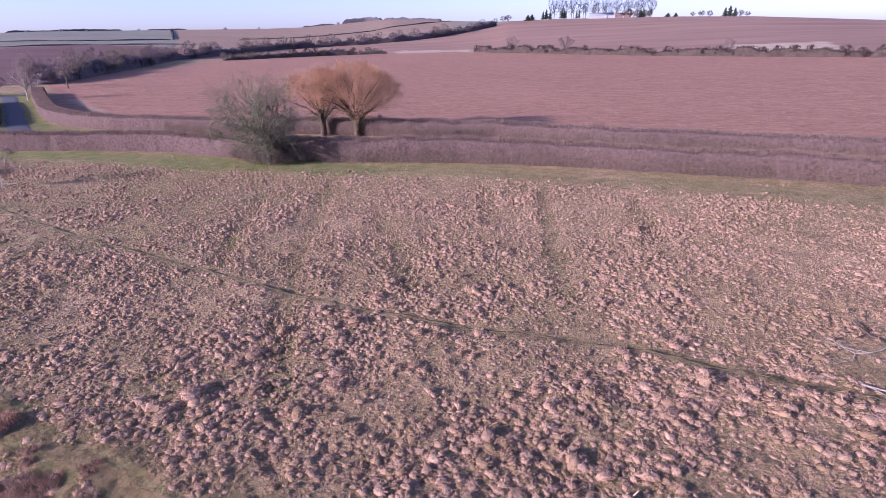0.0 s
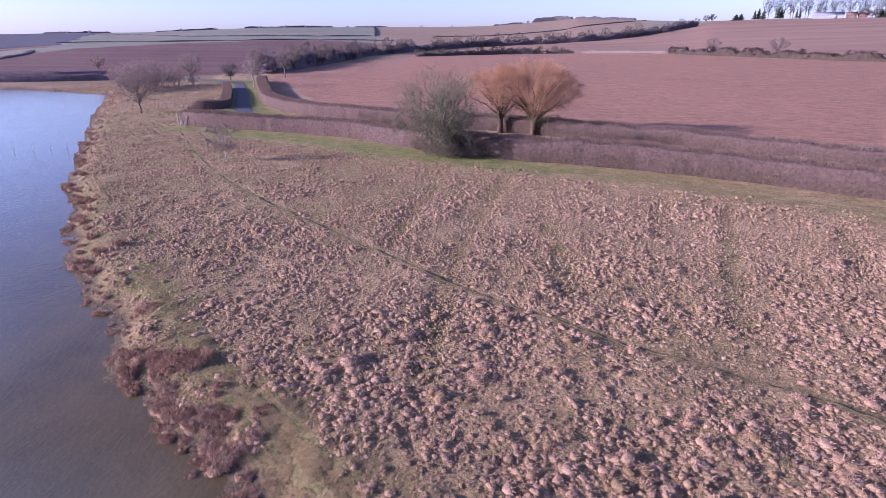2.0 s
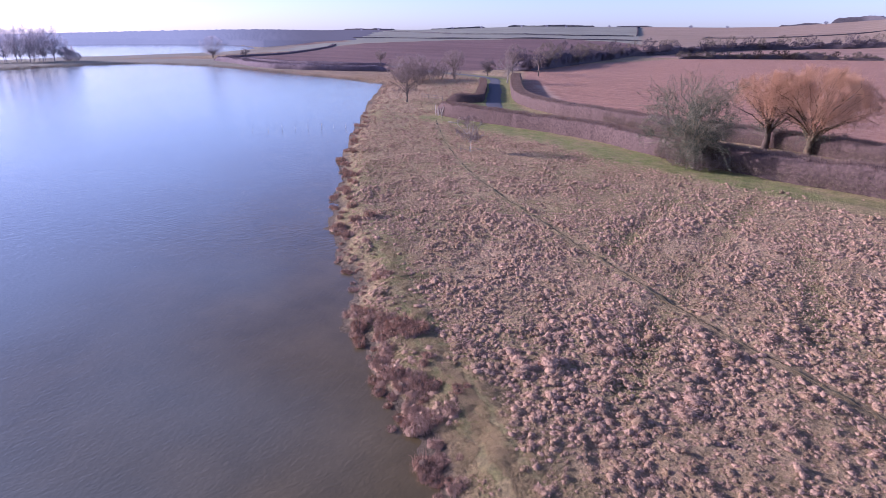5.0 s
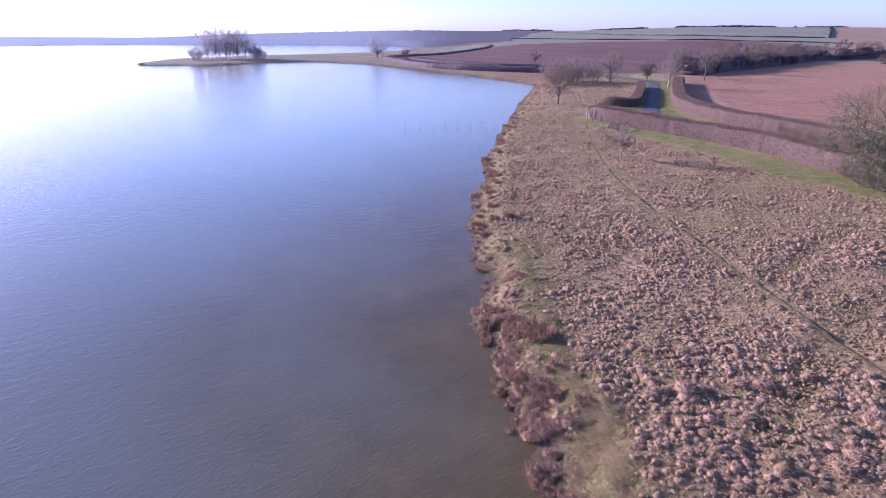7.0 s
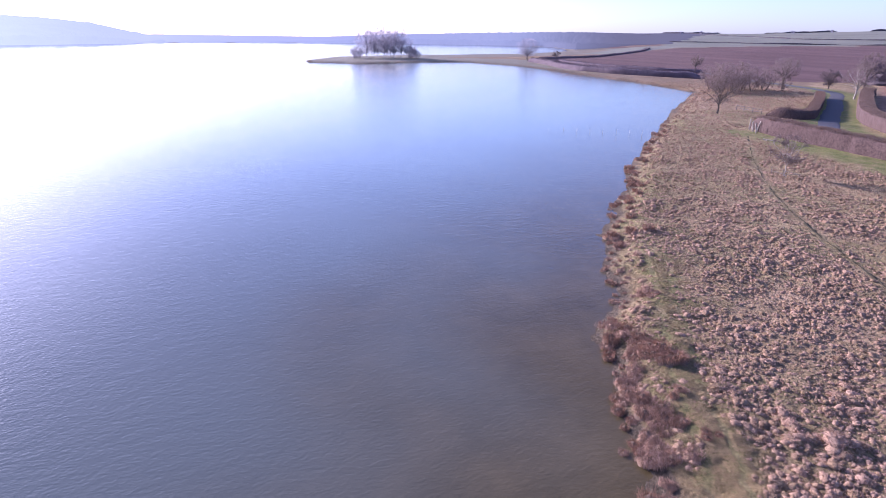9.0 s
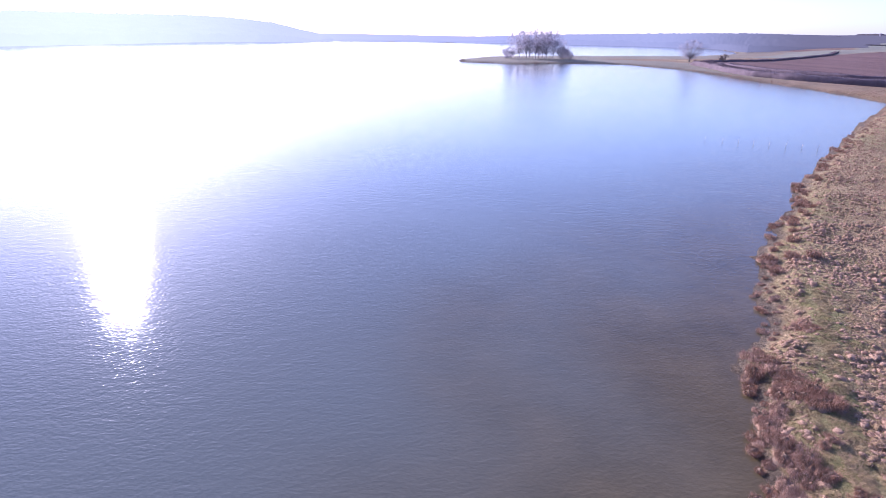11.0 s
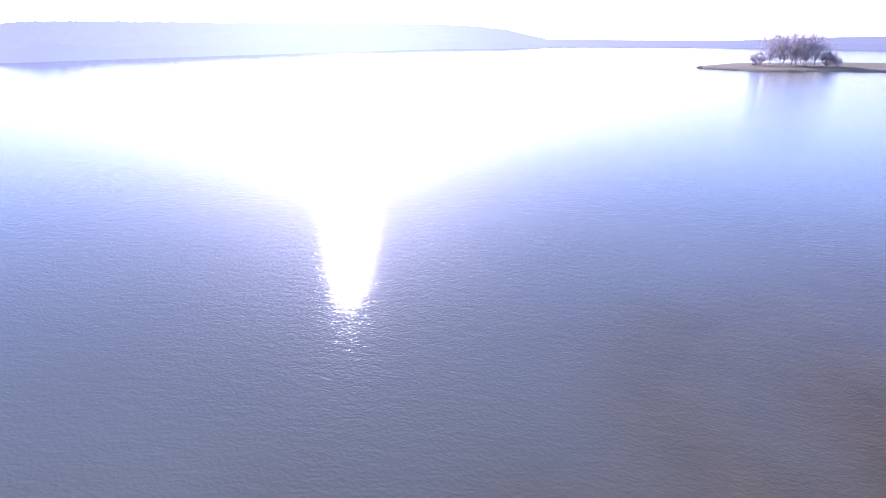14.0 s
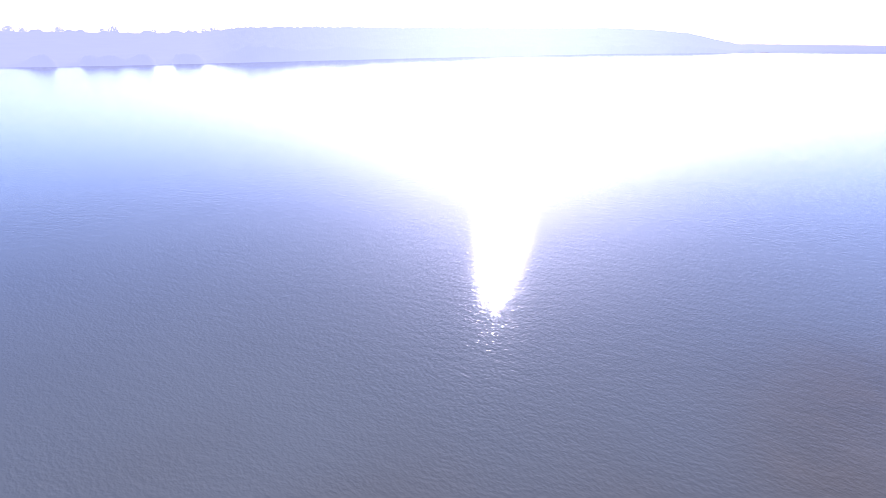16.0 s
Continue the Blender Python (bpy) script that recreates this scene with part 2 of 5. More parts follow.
def box_set(x0, x1, y0, y1, z0, z1):
    V = np.array([(x, y, z) for z in (z0, z1) for y in (y0, y1) for x in (x0, x1)], float)
    return V, np.array([(0, 2, 3, 1), (4, 5, 7, 6), (0, 1, 5, 4), (1, 3, 7, 5), (3, 2, 6, 7), (2, 0, 4, 6)])


def along(line, step):
    """Points, ways and lengths at even steps along a polyline."""
    a = np.array(line, float)
    seg = np.hypot(*np.diff(a, axis=0).T)
    s = np.concatenate([[0], np.cumsum(seg)])
    q = np.arange(0, s[-1], step)
    x, y = np.interp(q, s, a[:, 0]), np.interp(q, s, a[:, 1])
    k = max(1, int(2.0 / step))
    pad = np.pad(np.stack([x, y], 1), ((k, k), (0, 0)), "edge")
    sm = np.mean([pad[i:i + len(q)] for i in range(2 * k + 1)], axis=0)
    d = np.gradient(sm, axis=0)
    d /= np.linalg.norm(d, axis=1, keepdims=True) + 1e-9
    return sm, d, q


# ---------- terrain: a lake in a shallow valley, hills all round ----------
SHORE = [(160, -110), (60, -45), (20, -14), (6, -2), (-1, 4), (-6, 8), (-8.6, 9.9), (-10.2, 11.1), (-11.4, 11.5), (-12.5, 12.0), (-13.4, 12.1),
         (-14.4, 12.3), (-15.9, 13.4), (-17.1, 14.2), (-18.3, 14.5), (-20.0, 15.7), (-21.8, 17.1), (-23.9, 18.7), (-25.4, 19.3), (-28.0, 21.1), (-30.6, 22.5),
         (-32.9, 24.7), (-35.3, 26.2), (-39.5, 30.0), (-42.4, 32.8), (-48.5, 37.4), (-55.2, 43.6), (-61, 48.9),
         (-76, 63.4), (-91, 77.5), (-112, 99), (-123, 109.8), (-140, 113), (-157, 115), (-195, 117.5), (-250, 121), (-290, 110),
         (-286, 74), (-272, 50), (-284, 28), (-303, 29), (-350, 52), (-394, 113), (-394, 131), (-410, 162), (-440, 219),
         (-530, 306), (-640, 365), (-800, 430), (-890, 347), (-900, 180), (-860, 30), (-780, -90), (-690, -110), (-560, -185),
         (-420, -215), (-330, -238), (-250, -252), (-190, -262), (-140, -272), (-95, -290), (-30, -320), (60, -350), (190, -330)]
AZ_EL = [(-180, .6), (-90, .6), (-50, .2), (-35, .28), (-30, .6), (-26, .83), (-20, 1.0), (-10, 1.08), (-4, .98), (2, 1.2), (6, 1.4),
         (10, 1.1), (14, .85), (18, .8), (25, .85), (35, .88), (45, .55), (52, .5), (57, .3), (66, .15), (76, -.15), (82, -.3),
         (98, -.3), (102, .3), (108, .6), (114, .55), (124, .5), (138, .4), (150, .15), (165, .2), (180, .6)]
AZ_R = [(-180, 900), (-40, 800), (-5, 800), (8, 1300), (50, 1400), (62, 1700), (98, 1800), (104, 1000), (160, 800), (180, 900)]
AZ_R0 = [(-180, 300), (-40, 230), (0, 330), (20, 330), (45, 210), (60, 350), (66, 900), (98, 950), (104, 520), (125, 400), (160, 320), (180, 300)]


def table(rows, x):
    a = np.array(rows, float)
    return np.interp(x, a[:, 0], a[:, 1])


def smooth(a, b, x):
    t = np.clip((x - a) / (b - a), 0, 1)
    return t * t * (3 - 2 * t)


def inside(poly, x, y):
    """Whether points lie in a polygon of the plan."""
    hit = np.zeros(np.shape(x), bool)
    for (ax, ay), (bx, by) in zip(poly, poly[1:] + poly[:1]):
        if ay != by:
            hit ^= ((ay > y) != (by > y)) & (x < (bx - ax) * (y - ay) / (by - ay) + ax)
    return hit


def away(line, x, y, closed=False):
    """Distance of points from a polyline of the plan."""
    best = np.full(np.shape(x), 1e9)
    for (ax, ay), (bx, by) in zip(line, line[1:] + (line[:1] if closed else [])):
        dx, dy = bx - ax, by - ay
        t = np.clip(((x - ax) * dx + (y - ay) * dy) / (dx * dx + dy * dy), 0, 1)
        best = np.minimum(best, (x - ax - t * dx) ** 2 + (y - ay - t * dy) ** 2)
    return np.sqrt(best)


def wave(x, y, s, seed=0):
    """Smooth irregular values of about -1 to 1, for outlines and relief."""
    r = np.random.RandomState(seed)
    v = 0
    for i in range(6):
        a, k, p = r.uniform(0, 6.283), r.uniform(0.6, 1.9) / s, r.uniform(0, 6.283)
        v = v + np.sin((x * np.cos(a) + y * np.sin(a)) * k * 6.283 + p + 1.3 * np.sin((y * np.cos(a) - x * np.sin(a)) * k * 4 + p))
    return v / 3.2


def shore_distance(x, y):
    """Metres from the water's edge: land positive, water negative."""
    d = away(SHORE, x, y, True)
    d = np.where(inside(SHORE, x, y), -d, d)
    near = np.exp(-np.hypot(x + 20, y - 15) / 90)
    return d + near * (0.34 * wave(x, y, 5.0, 3) + 0.2 * wave(x, y, 2.0, 4))


def height(x, y):
    x, y = np.asarray(x, float), np.asarray(y, float)
    d = shore_distance(x, y)
    r, az = np.hypot(x, y), np.degrees(np.arctan2(-x, y))
    R, r0 = table(AZ_R, az), table(AZ_R0, az)
    top = 12.5 + R * np.tan(np.radians(table(AZ_EL, az)))
    hill = (top - .6) * smooth(0, 1, np.clip((r - r0) / (R - r0), 0, 1)) * smooth(0, 80, d) - 0.012 * np.clip(r - R, 0, None)
    land = 0.18 + 0.42 * smooth(0.1, 2.2, d) + hill
    return np.where(d > 0, np.where(d < .3, land * smooth(-.3, .3, d), land), -1.4 * smooth(0, 9, -d) + 0.09 * smooth(.3, 0, -d))




# ---------- the plan: hedges, lane, fields ----------
HEDGE_FRONT = [(-66, 71), (-60, 68.2), (-53.5, 67.6), (-42, 66.8), (-33, 65.2), (-24, 61), (-10.5, 57.6), (-0.3, 56.4), (10.5, 53.9), (19.8, 50.2), (28.1, 47.4), (34, 44.6), (48, 37), (75, 24)]
HEDGE_REAR = [(-104, 146), (-97.5, 135.6), (-84, 117.3), (-70.9, 99.9), (-64.8, 93.1), (-58, 87.7), (-49.6, 83.2), (-41, 80.5), (-31, 77.5), (-18, 76), (-6, 72.4), (6.6, 68.6), (18.3, 62.4), (28.8, 58.4), (40.4, 53.1), (60, 43.7), (85, 32)]
LANE = [(90, 25), (52, 43), (36, 51.5), (24, 55.5), (10, 61), (-4, 65), (-20, 69), (-34, 71), (-46, 73.5), (-56, 77), (-63, 82), (-67, 87), (-76, 98.5), (-84, 109.5), (-95, 123), (-103, 134), (-109, 141), (-119, 147), (-131, 151), (-150, 155), (-200, 175)]
HEDGE_LANE = [(-101.2, 125.6), (-93.3, 116.4), (-85.4, 106.4), (-78.2, 96.9), (-73.3, 90.6), (-71.7, 87.8), (-72.2, 86.3), (-74, 85.7), (-77.5, 85.2)]
MOWN = [(-62, 66), (-50, 64), (-36, 61), (-23, 56.6), (-11, 54), (-0.3, 52.4), (9.7, 49.6), (18.3, 46.2), (25.8, 43), (31.2, 40.6), (60, 28)]
TRACK = [(-60.7, 64.4), (-47, 51.5), (-40, 45.6), (-33.7, 40.6), (-25, 35), (-17.2, 30.6), (-12.2, 27.7), (-5, 23.9), (2.2, 21.3), (7, 20), (10.7, 18), (20, 14)]
FAR_HEDGE = [(14, 386), (30, 366), (61, 333), (83, 306), (105, 283), (139, 248.5), (162, 228), (200, 195), (260, 150)]
FAR_HEDGE_LEFT = [(-137, 352), (-110, 377), (-89, 390), (-60, 397), (-42, 401)]
WOOD_BELT = [(-128, 180), (-131, 193), (-146, 251), (-172, 357), (-165, 428), (-146, 503), (-102, 534), (-54, 548), (-14, 584), (46, 661)]
BANK_PATH = [(-4.2, 9.8), (-7.6, 11.5), (-10.2, 13.0), (-12.6, 14.2), (-18.5, 17.9), (-25.5, 22.4)]
FURROWS = [[(-10.6, 49), (-10.4, 43.8), (-9.5, 34.3), (-8.9, 27.1), (-7.5, 21.2), (-6.5, 17.1)], [(-5.9, 40.4), (-3.8, 33.0), (-2.2, 26)], [(7.0, 44.4), (5.9, 33.6), (5.3, 25.3)],
           [(-15.5, 44), (-14.6, 36), (-13.4, 29)], [(2.6, 46), (2.2, 37)], [(13.4, 41), (12, 32)]]
PLOUGHED = [(-103, 148), (-83, 118.8), (-69.8, 101.9), (-57, 89.7), (-41, 82.5), (-18, 78.5), (-6, 75), (6.6, 71.6), (18.3, 65), (40.4, 55.5), (85, 34.6), (270, 140),
            (162, 227), (139, 247.5), (105, 282), (61, 331), (14, 384), (-39, 399), (-89, 388), (-136, 350), (-144, 251), (-128, 193), (-125, 178)]
FAR_PLOUGHED = [(-150, 158), (-190, 150), (-225, 141), (-262, 150), (-300, 158), (-337, 187), (-352, 220), (-397, 275), (-432, 318), (-464, 386), (-434, 469), (-359, 568), (-288, 567), (-190, 480), (-176, 357), (-150, 251), (-135, 190)]
HILL_FIELD = [(-42, 405), (14, 390), (61, 335), (139, 251), (260, 152), (500, 250), (700, 800), (200, 1000), (52, 700), (48, 662), (-12, 586), (-50, 548), (-100, 530), (-140, 500), (-160, 430), (-165, 357), (-139, 353), (-89, 393)]
STUBBLE_A = [(-41, 403), (-39, 432), (14, 414), (13, 394)]
STUBBLE_B = [(140, 300), (157, 346), (210, 341), (178, 275), (150, 285)]


HEADLAND = [(-86, 131), (-79, 122), (-71, 112.5), (-63, 102.5)]


def relief(x, y):
    """The small bumps of the rough meadow near the water."""
    fade = np.exp(-np.hypot(x, y) / 70) * smooth(0.2, 1.0, shore_distance(x, y))
    return fade * (0.05 * wave(x, y, 1.1, 11) + 0.05 * wave(x, y, 2.3, 12) + 0.06 * wave(x, y, 9, 13))


def build_ground():
    """One sheet from under the lake to the hills, in rings that widen with distance."""
    rings = [0.02]
    while rings[-1] < 4700:
        r = rings[-1]
        rings.append(r + min(max(0.3, r * r * 2.0e-4), (0.022 if r < 650 else 0.05) * r))
    r = np.array(rings)
    az = np.concatenate([np.arange(-44, 168, 0.6), np.arange(168, 316, 4.0)])
    X, Y = -np.sin(np.radians(az))[None] * r[:, None], np.cos(np.radians(az))[None] * r[:, None]
    x, y = X.ravel(), Y.ravel()
    d = shore_distance(x, y)
    z = height(x, y)
    dist = np.hypot(x, y)
    away_az = np.degrees(np.arctan2(-x, y))
    land = smooth(0.2, 1.0, d)
    soil = inside(PLOUGHED, x, y) & (d > 3)
    z = z + ~soil * relief(x, y)
    w = away(TRACK, x, y)
    wob = 0.5 + 0.5 * wave(x, y, 2.5, 21)
    # Track mask: trodden mud together with its broken shadow line, as colour.
    track = .35 * (smooth(.3, .1, w + .05 * wave(x, y, 1.5, 27)) * smooth(.1, .5, wob)) * land * (x > -60)
    dip = sum(smooth(.9, .2, away(f, x, y) + .25 * wave(x, y, 4, 28)) for f in FURROWS)
    z = z - .09 * dip * land
    bank = away(BANK_PATH, x, y) + .12 * wave(x, y, 1.6, 25)
    # Rut shadow lines, put into the ground colour rather than its shape.
    ruts = smooth(.2, .06, np.abs(bank - 0.5)) * (0.15 + .7 * wob)
    mown = np.clip((.32 + .6 * smooth(6, -14, x)) * smooth(4.6, .8, away(MOWN, x, y) + 0.8 * wave(x, y, 6, 22) + .6 * wave(x, y, 2, 24)) + .45 * smooth(1.5, .6, bank + .4 * wave(x, y, 4, 23)) + .2 * smooth(3.4, 1.2, d + wave(x, y, 4, 29)) * land * (dist < 130) + .3 * np.minimum(dip, 1)
                   + .28 * smooth(4, -30, x) * smooth(-.6, .5, wave(x, y, 13, 31)) * land * (dist < 120)
                   + smooth(4.9, 3.9, away(LANE, x, y)) * np.where(x < -50, 1.25, .35), 0, 1)
    zones = {"mown": mown, "soil": soil * 1.0, "darksoil": np.maximum((inside(FAR_PLOUGHED, x, y) & (d > 25)) * 1.0, .45 * smooth(140, 220, dist) * (d < 60) * (away_az > 40) + .8 * (dist > 650) * (d > 8) * (away_az > 52) * (away_az < 100)), "hillsoil": inside(HILL_FIELD, x, y) * 1.0,
             "stubble": np.maximum((inside(STUBBLE_A, x, y) | inside(STUBBLE_B, x, y)) * 1.0, .45 * smooth(1.6, .6, away(HEADLAND, x, y) + .5 * wave(x, y, 5, 26))),
             "mud_and_shade": np.clip(track + ruts * .4 + smooth(.45, .1, d) * .95 + smooth(0.4, 0.1, np.abs(away(MOWN, x, y) - .8)) * .35 * wob, 0, 1)}
    hill = ((dist > 480) & (d > 40) & (away_az > -2) & (away_az < 24.7)) * .75 * smooth(-2, 2, away_az)
    zones["hillsoil"] = np.maximum(zones["hillsoil"], hill)
    zones["pasture"] = ((dist > 480) & (d > 40)) * 1.0 * (zones["soil"] + zones["darksoil"] < .7) * (1 - zones["hillsoil"])
    zones["pasture"] = np.maximum(zones["pasture"], .75 * smooth(170, 260, dist) * (d < 45) * smooth(46, 66, away_az) * (away_az < 96))
    nr, na = len(r), len(az)
    i = np.arange(nr - 1)[:, None] * na + np.arange(na)[None]
    j = np.arange(nr - 1)[:, None] * na + (np.arange(na)[None] + 1) % na
    F = np.stack([i, i + na, j + na, j], -1).reshape(-1, 4)
    me = mesh_np("ground", np.stack([x, y, z], 1), F, M_GROUND)
    for name, v in zones.items():
        me.attributes.new(name, "FLOAT", "POINT").data.foreach_set("value", v.astype(np.float32))
    me.shade_smooth()
    return tagged(new("ground", me), "rough winter meadow, ploughed red soil and hill pasture", "ground", kind="structure")


def build_water():
    """The lake's surface, a flat sheet that runs in under its banks."""
    r = np.concatenate([[0.02], np.geomspace(2, 1500, 110)])
    az = np.arange(0, 360, 1.5)
    X, Y = -np.sin(np.radians(az))[None] * r[:, None], np.cos(np.radians(az))[None] * r[:, None]
    x, y = X.ravel(), Y.ravel()
    d = shore_distance(x, y)
    na = len(az)
    i = np.arange(len(r) - 1)[:, None] * na + np.arange(na)[None]
    j = np.arange(len(r) - 1)[:, None] * na + (np.arange(na)[None] + 1) % na
    F = np.stack([i, i + na, j + na, j], -1).reshape(-1, 4)
    F = F[(d[F] < 3 + 0.2 * np.hypot(x, y)[F]).any(1)]
    me = mesh_np("lake", np.stack([x, y, 0 * x], 1), F, M_WATER)
    me.attributes.new("deep", "FLOAT", "POINT").data.foreach_set("value", smooth(-1, 20, -d + 2.0 * wave(x, y, 14, 31)).astype(np.float32))
    me.shade_smooth()
    return tagged(new("water", me), "wide calm lake with fine ripples under low sun", "lake", kind="structure")


def build_lane():
    c, d, q = along(LANE, 1.0)
    s = np.stack([-d[:, 1], d[:, 0]], 1)
    cols = []
    for o in (-1.45, -1.3, -.5, .5, 1.3, 1.45):
        p = c + s * (o + 0.1 * np.sin(q * .7)[:, None] * (abs(o) > 1.4))
        cols.append(np.concatenate([p, (height(p[:, 0], p[:, 1]) + (0.01 if abs(o) > 1.4 else 0.06 + .02 * (abs(o) < 1)))[:, None]], 1))
    V = np.stack(cols, 1).reshape(-1, 3)
    i = np.arange(len(c) - 1)[:, None] * 6 + np.arange(5)[None]
    F = np.stack([i, i + 1, i + 7, i + 6], -1).reshape(-1, 4)
    return tagged(new("road", mesh_np("road", V, F, M_ROAD)), "narrow grey asphalt lane between hedges", "road", kind="structure")


def trodden_path(line, wide, seed, label, worn=.25):
    """A narrow line worn into the turf by feet, uneven in width, gone where the grass closes over it."""
    c, d, q = along(line, .22)
    s = np.stack([-d[:, 1], d[:, 0]], 1)
    c = c + s * (.06 * wave(c[:, 0], c[:, 1], 4.0, seed))[:, None]
    half = wide * .5 * np.clip(worn + .6 * wave(c[:, 0], c[:, 1], 1.7, seed + 1) + .5 * wave(c[:, 0], c[:, 1], 6.0, seed + 2), .0, 1.2)
    cols = []
    for o, up in ((-1, .0), (-.5, .035), (.5, .035), (1, .0)):
        p = c + s * (half * o)[:, None]
        cols.append(np.concatenate([p, (height(p[:, 0], p[:, 1]) + relief(p[:, 0], p[:, 1]) + up)[:, None]], 1))
    V = np.stack(cols, 1).reshape(-1, 3)
    i = np.arange(len(c) - 1)[:, None] * 4 + np.arange(3)[None]
    F = np.stack([i, i + 1, i + 5, i + 4], -1).reshape(-1, 4)
    return tagged(new("footpath", mesh_np("footpath", V, F, M_TRODDEN)), label, "path", kind="structure")


# Worn earth, kept dark to take in the path's thin shadow line.
M_TRODDEN = material("shaded_trodden_earth", plain_build((0.042, 0.036, 0.019), (0.1, 0.08, 0.044), 5.0, .6), .95, .1)
build_ground()
build_water()
build_lane()
trodden_path(TRACK, .26, 271, "narrow dark path trodden across the rough meadow", .12)


def leaves(name, rng, P, size, mat):
    """Small four-cornered leaves at given points, turned every way."""
    n = len(P)
    u, w = rng.normal(0, 1, (n, 3)), rng.normal(0, 1, (n, 3))
    u /= np.linalg.norm(u, axis=1, keepdims=True)
    w -= u * (u * w).sum(1, keepdims=True)
    w /= np.linalg.norm(w, axis=1, keepdims=True)
    s = (size * rng.uniform(.6, 1.3, n))[:, None]
    V = np.stack([P - u * s, P - w * s * .6, P + u * s, P + w * s * .6], 1).reshape(-1, 3)
    return mesh_np(name, V, np.arange(4 * n).reshape(n, 4), mat)


M_FARDARK = material("far_hedge_twigs", plant_build((0.06, 0.043, 0.036), (0.15, 0.108, 0.088), scale=.3, thin=.3), .9, .2)


M_CUT = material("cut_twig_ends", plant_build((0.15, 0.105, 0.082), (0.33, 0.24, 0.188), scale=1.0, thin=.3), .9, .2)
# Darker core, its colour standing in for the far hedge's self-shading.
M_SHADECORE = material("thicket_inside_shade", plain_build((0.038, 0.029, 0.024), (0.085, 0.064, 0.052), .5), .95, .1)
M_HILLHEDGE = material("hill_hedge", plain_build((0.05, 0.045, 0.05), (0.09, 0.081, 0.087), .5), .95, .1)
# Belt core and twigs: lightened, the twigs blued, to imitate haze before them.
M_BELTCORE = material("hazed_belt_inside", plain_build((0.08, 0.064, 0.066), (0.135, 0.105, 0.103), .5), .95, .1)
M_BELT = material("hazed_dark_belt_twigs", plant_build((0.085, 0.069, 0.082), (0.155, 0.122, 0.136), scale=.3, thin=.2), .95, .1)
# The lilac in both shore-hedge browns stands in for distance haze.
M_SHOREHEDGE = material("haze_tinted_brown_twigs", plant_build((0.085, 0.064, 0.07), (0.14, 0.106, 0.115), scale=.3, thin=.3), .95, .1)
M_SHORECORE = material("haze_tinted_hedge_core", plain_build((0.1, 0.077, 0.084), (0.16, 0.122, 0.132), .5), .95, .1)
M_OLIVETWIG = material("olive_grey_far_twigs", plant_build((0.13, 0.105, 0.077), (0.235, 0.19, 0.145), scale=.3, thin=.5), .95, .1)


